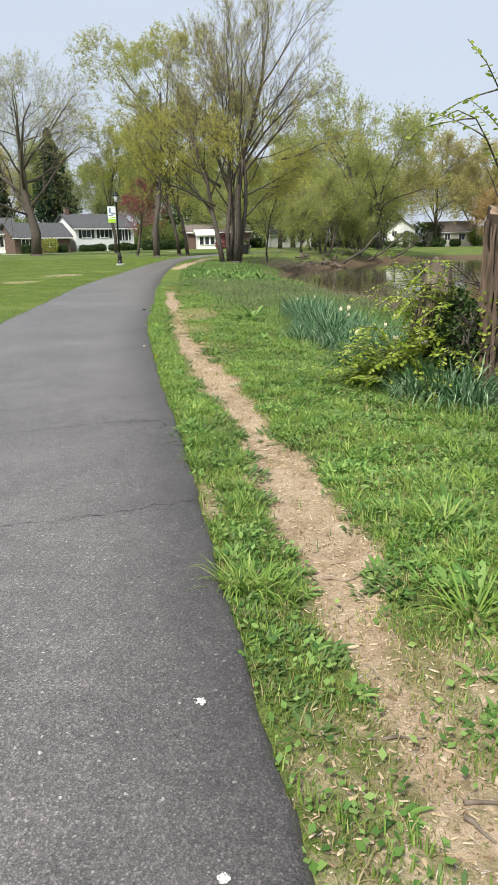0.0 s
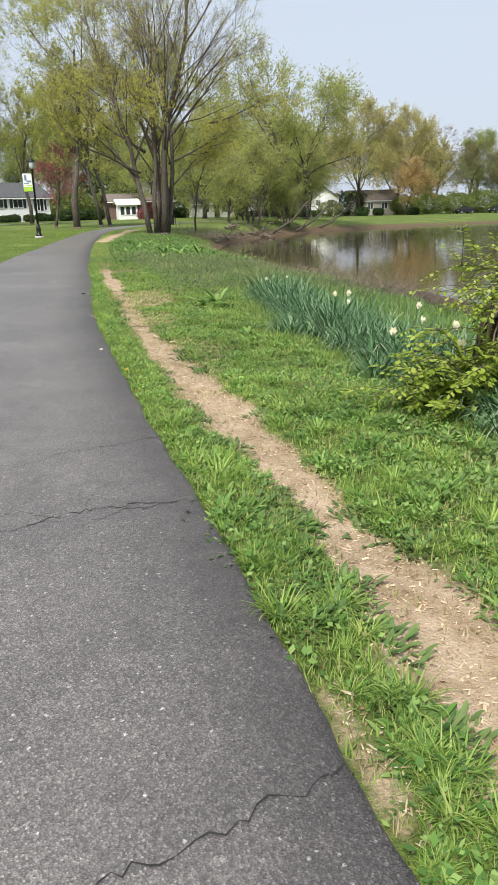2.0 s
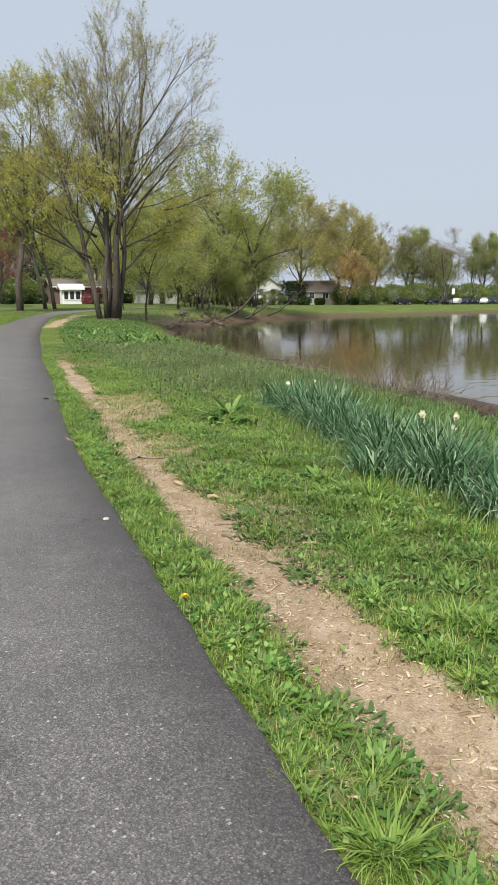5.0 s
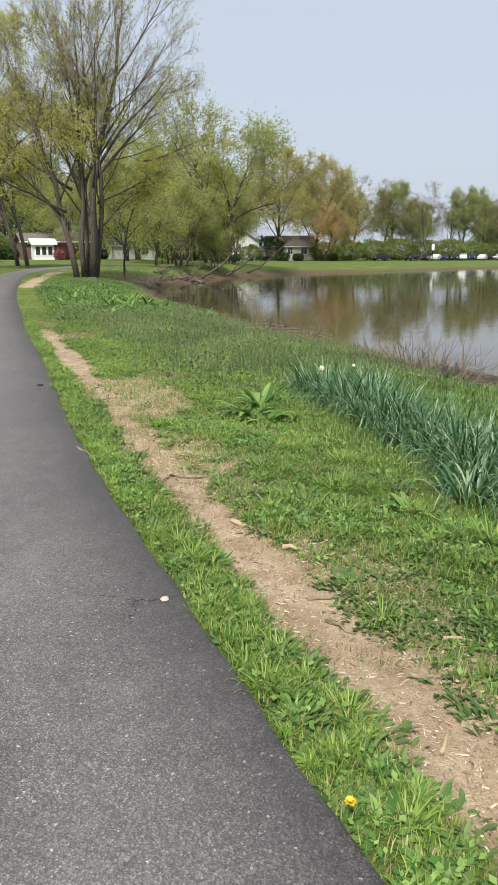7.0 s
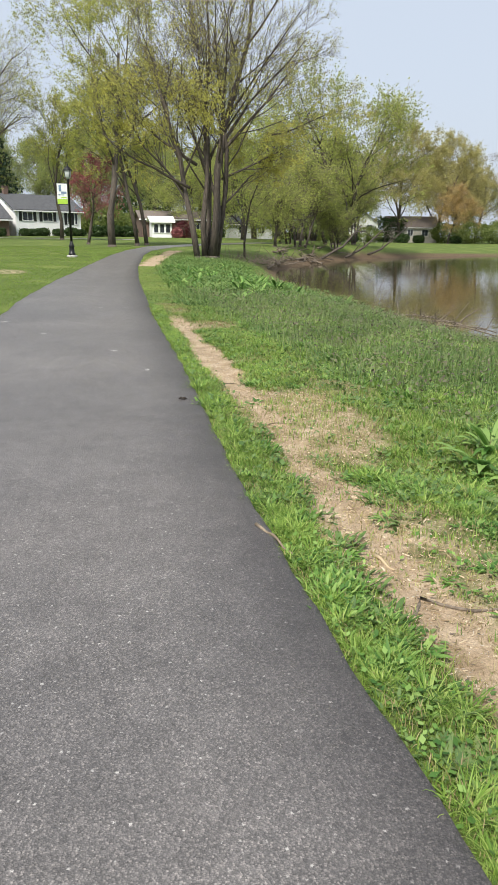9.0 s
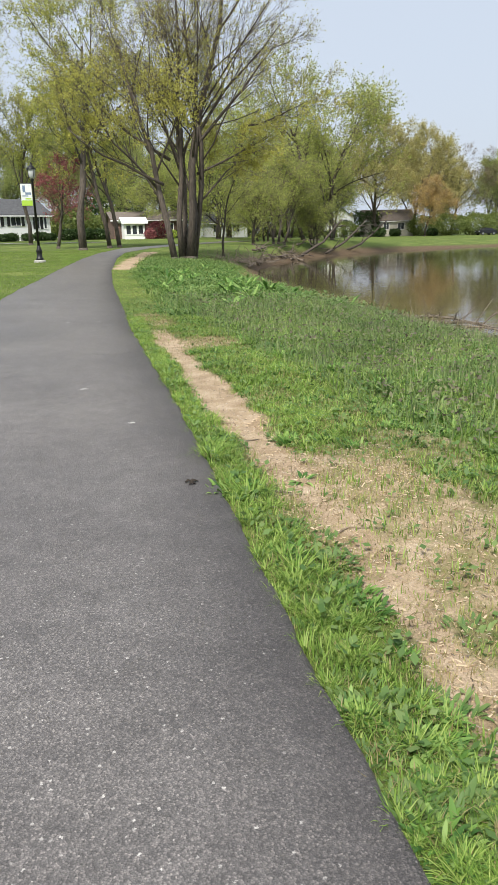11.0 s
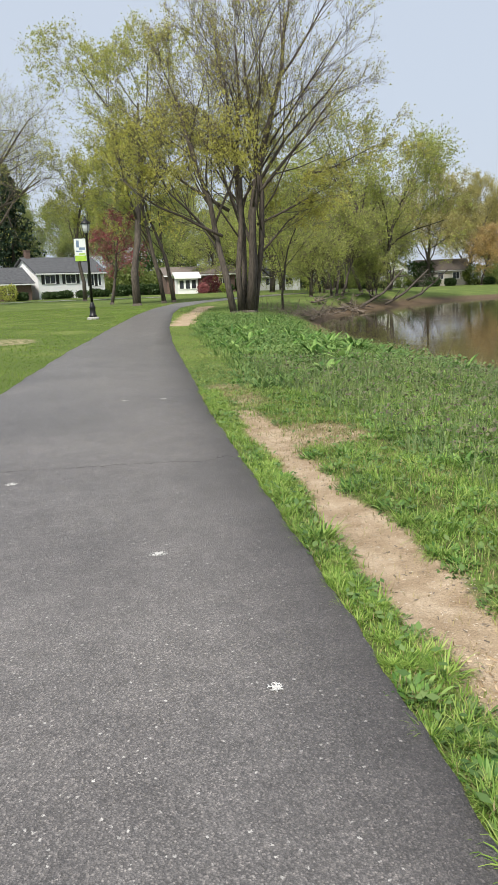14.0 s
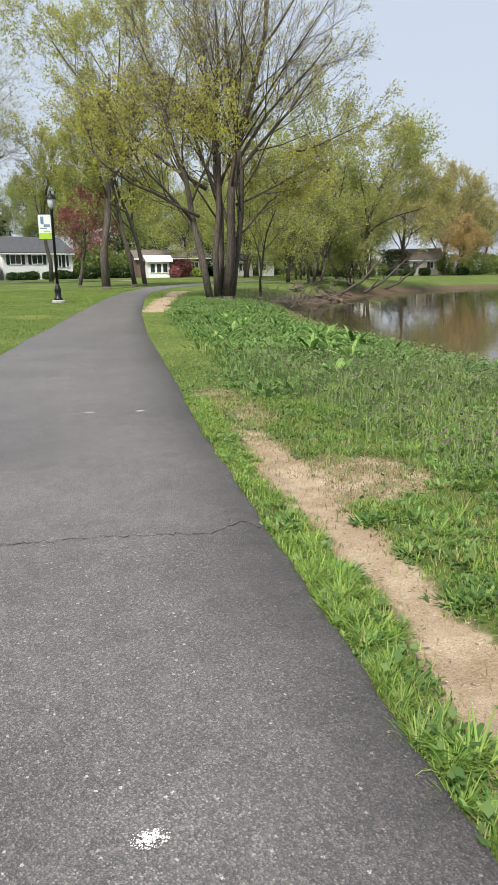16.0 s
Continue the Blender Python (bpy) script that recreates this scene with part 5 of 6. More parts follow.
scatter("rosettes", "many dandelion rosettes in thin grass", w_rosette, places(V1, 230, lambda P: green(P, 0.6), 408), 0.4, 1.0, 408)
scatter("low_weeds", "many low dark weed patches in the verge", w_low, places(V1, 700, lambda P: green(P, 0.55), 409), 0.5, 1.2, 409)
scatter("low_weeds", "many low dark weed patches beside the worn trail", w_low, places(V2, 300, lambda P: green(P, 0.55), 410), 0.5, 1.2, 410)
scatter("dark_weeds", "dull green low weeds on the bank", w_low, places(B1, 700, green, 412), 1.0, 2.4, 412)
scatter("dark_weeds", "dull green weeds on the bank by the maple", w_low, places(B2, 700, green, 413), 1.5, 3.5, 413)
scatter("dock_plants", "large broad dock leaves on the bank by the maple", w_dock, places(((3.6, 28), (9, 48)), 70, green, 411), 0.7, 1.3, 411)

# a dandelion in flower at the path's edge
dan = thing("dandelion_plant", on_land(1.03, 9.72), "yellow dandelion in flower at the asphalt edge", "flower")
part("stem", Shape().tube([(0, 0, -0.02), (0.005, -0.01, 0.06), (0, -0.03, 0.10)], [0.004, 0.0035, 0.003], 6).mesh("stem", M_WEED), dan)
pet = Shape()
for i in range(46):
    w, e = i * 2.4, 0.15 + 0.9 * (i / 46)
    d = Vector((math.cos(w) * math.cos(e), math.sin(w) * math.cos(e), math.sin(e))) * 0.019
    sd = Vector((-math.sin(w), math.cos(w), 0)) * 0.004
    c = Vector((0, -0.03, 0.10))
    pet.add([c, c + d * 0.6 + sd, c + d, c + d * 0.6 - sd], [(0, 1, 2, 3)])
part("flower", pet.mesh("flower", M_YELLOW), dan, "yellow many-petalled flower head")
tagged(part("foliage", tuft_mesh(111, 18, 0.13, 0.024, 0.5, 0.4, M_WEED, 0.02, "foliage", 0.8), dan), kind="stuff")

# ---------- cracks, paint marks, sticks ----------


# A flat dark ribbon just above the asphalt, coloured like a crack's shaded gap.
def make_crack(pts, w, seed):
    rng = np.random.default_rng(seed)
    fine = []
    for a, b in zip(pts[:-1], pts[1:]):
        n = max(2, int(math.dist(a, b) / 0.025))
        fine += [(a[0] + (b[0] - a[0]) * i / n + rng.normal(0, 0.007), a[1] + (b[1] - a[1]) * i / n + rng.normal(0, 0.013)) for i in range(n)]
    fine.append(pts[-1])
    v, f = [], []
    for i, (x, y) in enumerate(fine):
        h = w * rng.uniform(0.15, 1.0) * (1 - 0.6 * i / len(fine)) / 2
        z = road_z(x, y)
        v += [(x, y - h, z + 0.0035), (x, y + h, z + 0.0035)]
    f = [(2 * i, 2 * i + 2, 2 * i + 3, 2 * i + 1) for i in range(len(fine) - 1)]
    me = Shape().add(v, f).mesh("pavement_crack", M_CRACK)
    return tagged(new("pavement_crack", me), "dark jagged crack across the worn asphalt", "crack", kind="structure")


make_crack([(1.02, 7.84), (0.76, 7.75), (0.55, 7.69), (0.37, 7.65), (0.26, 7.52), (0.14, 7.46), (-0.2, 7.36), (-0.6, 7.4)], 0.009, 1)
make_crack([(1.03, 6.72), (0.88, 6.72), (0.76, 6.75), (0.63, 6.73), (0.5, 6.72), (0.32, 6.67), (0.22, 6.62), (0.13, 6.6), (-0.2, 6.5), (-0.7, 6.45)], 0.012, 2)
make_crack([(0.5, 6.72), (0.53, 6.85), (0.58, 7.01)], 0.010, 3)
make_crack([(0.88, 6.72), (0.8, 6.67), (0.65, 6.67), (0.52, 6.6)], 0.010, 4)
make_crack([(0.37, 7.65), (0.45, 7.55), (0.42, 7.45)], 0.007, 5)
make_crack([(1.03, 4.81), (0.88, 4.76), (0.81, 4.76), (0.76, 4.73), (0.65, 4.71), (0.54, 4.67), (0.38, 4.64), (0.0, 4.6), (-0.5, 4.66)], 0.009, 6)
make_crack([(1.46, 22.46), (1.39, 22.6), (1.16, 22.43), (0.91, 22.48), (0.62, 22.53), (0.23, 22.54), (-0.3, 22.6), (-1.2, 22.65)], 0.014, 7)
make_crack([(0.66, 11.36), (0.79, 11.22), (0.91, 11.21), (1.03, 11.2)], 0.009, 8)
make_crack([(0.79, 11.22), (0.75, 11.11), (0.7, 10.98)], 0.007, 9)
make_crack([(1.3, 22.55), (1.35, 22.9), (1.33, 23.2)], 0.01, 10)
make_crack([(0.35, 6.68), (0.2, 6.8), (0.1, 6.78), (-0.1, 6.9)], 0.007, 11)


def make_mark(x, y, w, d, seed, label="worn white paint mark on the asphalt"):
    """Paint left on the tops of the stones: many small flecks, thinning outwards."""
    rng = np.random.default_rng(seed)
    s = Shape()
    for i in range(int(40 + 20000 * w * d)):
        a, q = rng.uniform(0, 6.28), rng.uniform(0, 1) ** 0.62
        px, py, r = x + math.cos(a) * w / 2 * q, y + math.sin(a) * d / 2 * q, rng.uniform(0.002, 0.0065) * (1.2 - 0.7 * q)
        z = road_z(px, py) + 0.003 + 0.0002 * (i % 12)
        v = [(px + math.cos(k) * r * rng.uniform(0.6, 1.2), py + math.sin(k) * r * rng.uniform(0.6, 1.2), z) for k in np.linspace(0, 6.28, 6, endpoint=False)]
        s.add(v, [tuple(range(6))])
    return tagged(new("paint_mark", s.mesh("paint_mark", M_PAINT)), label, "paint mark", "marks on the path", "stuff")


for i, (x, y, w, d) in enumerate(((0.59, 20.33, 0.105, 0.07), (0.885, 18.86, 0.06, 0.07), (1.17, 26.2, 0.11, 0.1), (0.66, 26.25, 0.11, 0.1), (-0.38, 22.17, 0.1, 0.1), (-1.1, 24.0, 0.22, 0.1), (0.89, 3.05, 0.035, 0.04), (0.88, 2.42, 0.03, 0.03))):
    make_mark(x, y, w, d, 120 + i)


def make_stick(pts, r, mat, label, seed, name="fallen_stick", twigs=0, group="fallen sticks"):
    rng = np.random.default_rng(seed)
    s = Shape()
    fine = []
    for a, b in zip(pts[:-1], pts[1:]):
        for i in range(3):
            fine.append(Vector(a).lerp(Vector(b), i / 3) + Vector(rng.normal(0, r * 0.5, 3)))
    fine.append(Vector(pts[-1]))
    n = len(fine)
    s.tube(fine, [r * (1 - 0.55 * i / (n - 1)) * rng.uniform(0.85, 1.15) for i in range(n)], 7)
    limbs = []
    for i in range(twigs):
        k = int(rng.integers(1, n - 1))
        d = Vector((rng.normal(), rng.normal(), abs(rng.normal()) * 0.6)).normalized()
        L = (fine[-1] - fine[0]).length * rng.uniform(0.15, 0.4)
        limbs.append(Shape().tube([fine[k], fine[k] + d * L * 0.5, fine[k] + d * L + Vector(rng.normal(0, L * 0.1, 3))], [r * 0.45, r * 0.3, r * 0.12], 5))
    ob = new(name, s.mesh(name, mat, True))
    for limb in limbs:
        part("twig", limb.mesh("twig", mat, True), ob)
    return tagged(ob, label, "stick", group)


def flat(pts, r):
    return [(x, y, max(land_at(x, y), road_z(x, y) if float(road_gap(np.array([[x, y]]))[0]) < 0 else -9) + r * 0.8) for x, y in pts]


for i, (pts, r, mat) in enumerate(((((1.5, 3.92), (1.6, 3.89), (1.71, 3.92)), 0.009, M_TWIG), (((1.59, 3.8), (1.63, 3.68)), 0.006, M_TWIG), (((1.48, 3.27), (1.5, 3.18), (1.53, 3.08)), 0.006, M_TWIG),
                                   (((1.4, 2.88), (1.53, 2.87)), 0.006, M_DRIFT), (((1.55, 2.83), (1.6, 2.77), (1.66, 2.80)), 0.006, M_CHIP), (((1.52, 2.61), (1.62, 2.58)), 0.008, M_DRIFT), (((1.5, 2.57), (1.54, 2.48)), 0.008, M_DRIFT),
                                   (((0.99, 14.14), (1.03, 13.98), (1.09, 13.79)), 0.010, M_TWIG), (((1.46, 13.16), (1.56, 13.3), (1.73, 13.13), (1.86, 13.1)), 0.011, M_DRIFT), (((1.54, 13.78), (1.56, 13.6)), 0.012, M_CHIP),
                                   (((1.6, 10.87), (1.66, 10.72)), 0.011, M_TWIG), (((1.7, 10.34), (1.79, 10.28)), 0.012, M_TWIG), (((1.98, 10.53), (2.08, 10.45)), 0.012, M_CHIP), (((1.63, 12.15), (1.67, 12.05)), 0.02, M_CHIP),
                                   (((1.75, 11.68), (1.8, 11.6)), 0.02, M_CHIP), (((1.66, 18.31), (1.8, 18.34)), 0.008, M_DRIFT), (((1.44, 17.66), (1.57, 17.63)), 0.007, M_TWIG), (((1.5, 17.11), (1.63, 17.09)), 0.008, M_DRIFT),
                                   (((1.39, 16.94), (1.44, 16.85), (1.5, 16.78)), 0.006, M_DRIFT), (((1.6, 16.4), (1.75, 16.5), (1.85, 16.45)), 0.007, M_TWIG), (((1.9, 14.6), (2.1, 14.55)), 0.008, M_CHIP), (((1.45, 14.9), (1.62, 15.1)), 0.006, M_TWIG),
                                   (((1.62, 11.1), (1.75, 11.05), (1.9, 11.08)), 0.009, M_TWIG), (((1.5, 9.9), (1.62, 10.0)), 0.008, M_CHIP))):
    make_stick(flat(pts, r), r, mat, "short dry fallen stick lying on the trodden trail", 130 + i)
clod = Shape()
rng = np.random.default_rng(160)
for i in range(6):
    x, y = 1.06 + rng.normal(0, 0.014), 17.3 + rng.normal(0, 0.018)
    clod.tube([(x - 0.02, y, road_z(x, y) + 0.004), (x, y, road_z(x, y) + 0.016), (x + 0.02, y, road_z(x, y) + 0.006)], [0.003, 0.008, 0.003], 6)
tagged(new("dirt_clod", clod.mesh("dirt_clod", M_DUNG, True)), "small dark clod of dirt on the asphalt", "dirt clod")
stone = Shape().lathe([(0.018, 0), (0.022, 0.006), (0.016, 0.013), (0.006, 0.015)], 7, (0.92, 11.2, road_z(0.92, 11.2)))
tagged(new("stone", stone.mesh("stone", M_STONE)), "small pale stone at the asphalt edge", "stone")

# ---------- shore: logs, brush, driftwood ----------
rng = np.random.default_rng(170)


def make_log(pts, r, mat, label, seed):
    rng = np.random.default_rng(seed)
    top = thing("fallen_log", Matrix.Translation(pts[0]), label, "log")
    o = Vector(pts[0])
    q = [Vector(p) - o for p in pts]
    s = Shape().tube(q, [r * (1 - 0.12 * i) * rng.uniform(0.95, 1.05) for i in range(len(q))], 16)
    part("trunk", s.mesh("trunk", mat, True), top)
    d = (q[1] - q[0]).normalized()
    part("cut_end", Shape().tube([q[0] - d * 0.012, q[0] - d * 0.004], [r * 0.86, r * 0.86], 16).mesh("cut_end", M_CUTWOOD), top)
    return top


make_log([(7.75, 18.3, -0.52), (7.8, 16.6, -0.50), (7.75, 14.6, -0.48), (7.65, 12.2, -0.48)], 0.27, M_BARK_OLD, "thick brown log lying along the water's edge", 171)


def make_brush(m, label, n, spread, up, length, r, mat, seed, name="brush_pile"):
    rng = np.random.default_rng(seed)
    top = thing(name, m, label, "brush")
    s = Shape()
    for i in range(n):
        p = Vector((rng.normal(0, spread[0]), rng.normal(0, spread[1]), 0.0))
        d = Vector((rng.normal(), rng.normal() * 0.7, abs(rng.normal()) * up + 0.05)).normalized()
        L = length * rng.uniform(0.4, 1.2)
        s.tube([p, p + d * L * 0.5 + Vector(rng.normal(0, L * 0.05, 3)), p + d * L + Vector((0, 0, -0.12 * L))], [r, r * 0.7, r * 0.25], 4)
    tagged(part("twig_heap", s.mesh("twig_heap", mat), top), kind="stuff")
    return top


make_brush(on_land(7.35, 18.6), "heap of dry brown brush at the water", 260, (0.5, 0.45), 1.2, 0.75, 0.007, M_DRIFT, 172)
make_brush(on_land(7.2, 17.2), "loose dry brush beside the log", 120, (0.3, 0.4), 0.9, 0.7, 0.006, M_DRIFT, 173)
make_brush(on_land(8.6, 27.2), "low heap of dead twigs at the shore", 150, (0.6, 0.5), 0.6, 0.7, 0.007, M_DRIFT, 174)
for i, (a, b, r) in enumerate((((8.0, 29.2, -0.48), (10.2, 27.6, -0.72), 0.035), ((8.3, 28.7, -0.50), (10.0, 28.2, -0.70), 0.028), ((8.5, 28.0, -0.55), (10.6, 27.0, -0.80), 0.032), ((9.6, 27.6, -0.93), (10.2, 27.2, -0.20), 0.022), ((8.2, 28.1, -0.5), (9.9, 29.0, -0.72), 0.024), ((8.6, 27.4, -0.6), (10.4, 26.4, -0.85), 0.03),
                               ((8.6, 24.6, -0.7), (9.1, 24.3, 0.45), 0.010), ((8.7, 23.8, -0.75), (9.0, 24.0, 0.15), 0.010), ((8.2, 29.6, -0.6), (8.5, 29.4, 0.5), 0.010), ((8.5, 30.4, -0.7), (9.2, 30.1, 0.35), 0.010), ((8.0, 31.6, -0.5), (8.2, 31.2, 0.55), 0.009), ((8.5, 33.0, -0.6), (8.1, 32.9, 0.45), 0.008))):
    mid = tuple((p + q) / 2 + (0.12 if k == 2 and r > 0.015 else 0.0) for k, (p, q) in enumerate(zip(a, b)))
    make_stick([a, mid, b], r, M_DRIFT, "long dead branch lying at the pond's edge" if r > 0.015 else "thin dry stalk standing at the pond's edge", 180 + i, "dead_branch" if r > 0.015 else "dry_stalk", 4 if r > 0.015 else 2, "shore branches")
for i in range(26):
    t = rng.uniform(0, 1)
    x, y = 13.0 + 13 * t + rng.normal(0, 0.6), 60.5 + 25 * t + rng.normal(0, 0.8)
    L, a = rng.uniform(2, 5), rng.uniform(0.6, 1.5)
    z = max(land_at(x, y), -0.95) + 0.12
    make_stick([(x - L / 2 * math.cos(a), y - L / 2 * math.sin(a), z), (x, y, z + rng.uniform(0, 0.25)), (x + L / 2 * math.cos(a), y + L / 2 * math.sin(a), z + rng.uniform(-0.05, 0.35))], rng.uniform(0.05, 0.12), M_DRIFT, "grey driftwood branch piled on the muddy shore", 200 + i, "dead_branch", 3, "driftwood pile")
for i, (x, y, L) in enumerate(((28.5, 84.5, 5.0), (34, 92, 5.5), (24.5, 80.5, 4.5))):
    make_stick([(x, y, -0.7), (x + L * 0.45, y - 0.3, 0.6), (x + L * 0.9, y - 0.2, 2.6)], 0.14, M_BARK_DARK, "dead leaning limb over the water", 240 + i, "dead_branch", 6, "shore branches")
make_brush(on_land(11.6, 58.5), "dry brown brush on the muddy shore below the maple", 260, (1.4, 2.6), 0.8, 1.3, 0.012, M_DRIFT, 250)

# ---------- cars, sign, bin ----------


def make_car(m, paint, label, suv=False):
    top = thing("car", m, label, "car", "parked cars")
    h = 0.18 if suv else 0.0
    prof = [(-2.15, 0.35), (-2.2, 0.75), (-2.0, 0.95 + h), (-1.2, 1.0 + h), (-0.55, 1.42 + h), (0.9, 1.45 + h), (1.65, 1.02 + h), (2.1, 0.95 + h), (2.2, 0.6), (2.15, 0.35)]
    v = [(x, sy * (0.86 if z < 1.1 + h else 0.68), z) for sy in (-1, 1) for x, z in prof]
    n = len(prof)
    f = [tuple(range(n)), tuple(reversed(range(n, 2 * n)))] + [((i + 1) % n, i, n + i, n + (i + 1) % n) for i in range(n)]
    body = part("body", Shape().add(v, f).mesh("body", paint), top)
    for sy in (-1, 1):
        y = sy * 0.79
        part("window", Shape().add([(-0.95, y * 1.02, 1.06 + h), (1.35, y * 1.02, 1.06 + h), (0.8, y * 0.9, 1.36 + h), (-0.45, y * 0.9, 1.36 + h), (-0.95, y * 0.98, 1.06 + h), (1.35, y * 0.98, 1.06 + h), (0.8, y * 0.86, 1.36 + h), (-0.45, y * 0.86, 1.36 + h)],
                                   [(0, 1, 2, 3), (7, 6, 5, 4), (0, 4, 5, 1), (1, 5, 6, 2), (2, 6, 7, 3), (3, 7, 4, 0)]).mesh("window", M_GLASS), body)
        part("headlight", Shape().box((-2.14, sy * 0.62, 0.78), (0.12, 0.3, 0.14)).mesh("headlight", M_LANTERN), top)
        for x in (-1.35, 1.35):
            wh = part("wheel", Shape().tube([(x, sy * 0.70, 0.33), (x, sy * 0.89, 0.33)], [0.33, 0.33], 18).mesh("tyre", M_TYRE), top)
            part("rim", Shape().tube([(x, sy * 0.885, 0.33), (x, sy * 0.90, 0.33)], [0.2, 0.2], 14).mesh("rim", M_RIM), wh)
    return top


names = ("dark", "white", "silver", "dark blue")
masters = {}
for i, (x, y, k, turn) in enumerate(((90.3, 150, 0, 4), (99.5, 152, 0, 30), (104.5, 153, 0, 40), (107.5, 153.5, 1, 40), (110.5, 154, 3, 45), (114, 155, 0, 50), (117, 155.5, 2, 50), (120, 156, 3, 50), (124, 157, 1, 40), (128, 158.5, 0, 40), (132, 160, 2, 40), (136, 161, 3, 40), (141, 163, 0, 40), (146, 165, 3, 40))):
    while shore_gap(np.array([[x, y]]))[0] < 8:
        x, y = x * 1.01, 8.2 + (y - 8.2) * 1.01
    m = on_land(x, y, turn, 1.0, 0.0)
    if k in masters:
        copy_thing(masters[k], m)
    else:
        masters[k] = make_car(m, CAR_PAINT[k], f"{names[k]} car parked on the far side of the pond", k == 2)
sgn = thing("sign_post", on_land(102, 147.5), "slim post with a white sign on the far bank", "sign")
part("post", Shape().tube([(0, 0, -0.3), (0, 0, 3.3)], [0.09, 0.08], 10).mesh("post", M_IRON), sgn)
part("panel", Shape().box((0, -0.1, 3.0), (0.75, 0.05, 1.3)).mesh("panel", M_SIDING), sgn)
can = thing("litter_bin", on_land(13.4, 80), "black park litter bin on the grass", "litter bin")
part("body", Shape().lathe([(0.30, 0), (0.32, 0.1), (0.34, 0.85), (0.36, 0.9)], 20).mesh("body", M_IRON, False), can)
part("lid", Shape().lathe([(0.37, 0.9), (0.36, 0.97), (0.2, 1.08), (0.05, 1.1)], 20).mesh("lid", M_IRON, True), can)
part("post", Shape().tube([(0.45, 0, -0.2), (0.45, 0, 1.3)], [0.03, 0.03], 8).mesh("post", M_IRON), can)

# ---------- grass and litter ----------
M_GREY = leafy("grey_green_weeds", (0.12, 0.175, 0.08), (0.21, 0.28, 0.12), (0.34, 0.40, 0.19), 0.4)
M_PURPLE = leafy("dead_nettle", (0.13, 0.10, 0.09), (0.19, 0.17, 0.12), (0.22, 0.25, 0.12), 0.35)


def blades(P, length, width, up, rng, z=None):
    """Bent grass blades, one at each place."""
    n = len(P)
    z = land(P) if z is None else z
    a = rng.uniform(0, 2 * np.pi, n)
    d = np.column_stack([np.cos(a), np.sin(a)])
    s = np.column_stack([-np.sin(a), np.cos(a)]) * (width / 2)[:, None]
    lean = rng.uniform(0.15, 0.95, n) * (1.25 - up)
    V = np.zeros((n, 5, 3))
    for k, (t, w) in enumerate(((0, 1), (0, -1), (0.55, 0.8), (0.55, -0.8), (1, 0))):
        r = length * lean * t ** 1.7
        V[:, k, :2] = P + d * r[:, None] + s * w
        V[:, k, 2] = z - 0.012 + length * (t - 0.32 * lean * t * t)
    b = np.arange(n)[:, None] * 5
    F = np.concatenate([b + (0, 1, 3), b + (0, 3, 2), b + (2, 3, 4)], 1).reshape(-1, 3)
    return V.reshape(-1, 3), F


def field(name, label, box, per_m2, length, width, up, mat, seed, keep, clump=0.6):
    rng = np.random.default_rng(seed)
    (x0, y0), (x1, y1) = box
    P = rng.uniform((x0, y0), (x1, y1), (int((x1 - x0) * (y1 - y0) * per_m2), 2))
    q = 0.5 + 0.5 * wob(P[:, 0], P[:, 1], 4.6, seed) * 0.6 + 0.25 * wob(P[:, 0], P[:, 1], 13.0, seed + 3) + 0.15 * wob(P[:, 0], P[:, 1], 1.2, seed + 1)
    ok = keep(P) & (rng.uniform(0, 1, len(P)) < (1 - clump) + clump * np.clip(q * 1.5 - 0.2, 0, 1))
    P, q = P[ok], np.clip(q[ok], 0, 1)
    L = length * rng.uniform(0.5, 1.2, len(P)) * (0.55 + 0.8 * q) * np.where((mat is M_BANK) & (P[:, 1] < 32), np.clip(shore_gap(P) / 3.0, 0.35, 1), 1.0)
    V, F = blades(P, L, width * rng.uniform(0.7, 1.3, len(P)), up, rng)
    ob = new(name, mesh_of(name, V, F, mat))
    return tagged(ob, label, "grass", kind="stuff")


def verge(P, most=0.5, least=0.015):
    rng = np.random.default_rng(len(P))
    return (road_gap(P) > least) & (P[:, 0] > -1) & (shore_gap(P) > 0.25) & (bare(P) + 0.22 * wob(P[:, 0], P[:, 1], 8.0, 1.5) + 0.2 * wob(P[:, 0], P[:, 1], 21.0, 4.0) < most + rng.uniform(-0.45, 0.5, len(P)) ** 3 * 4)


field("grass", "short bright green grass along the asphalt edge and trail", ((0.95, 0.8), (3.3, 14)), 4200, 0.062, 0.0055, 0.55, M_GRASS, 301, lambda P: verge(P) & (wob(P[:, 0], P[:, 1], 7.0, 2.0) + 1.0 > np.interp(P[:, 1], (2.5, 4.2), (1.15, 0.0)) * (P[:, 0] < 2.1)), 0.92)
field("grass", "fine short grass filling the strip at the asphalt edge", ((0.95, 0.9), (1.75, 27)), 5200, 0.04, 0.0045, 0.5, M_LAWN, 314, lambda P: verge(P, 0.45, 0.005), 0.5)
field("grass", "short green grass beside the trail", ((1.0, 14), (3.6, 27)), 3000, 0.07, 0.006, 0.55, M_GRASS, 302, lambda P: verge(P), 0.9)
field("grass", "longer rough grass on the pond bank", ((3.2, 1), (8.8, 17)), 1100, 0.12, 0.008, 0.6, M_BANK, 303, lambda P: verge(P), 0.6)
field("grass", "longer rough grass on the pond bank", ((3.4, 17), (9.6, 30)), 900, 0.14, 0.009, 0.65, M_BANK, 304, lambda P: verge(P), 0.6)
field("grass", "rough bank grass near the maple", ((1.6, 27), (12, 62)), 260, 0.16, 0.014, 0.6, M_BANK, 305, lambda P: verge(P) & (P[:, 0] > at_y(RIGHT, P[:, 1]) + 0.8), 0.4)
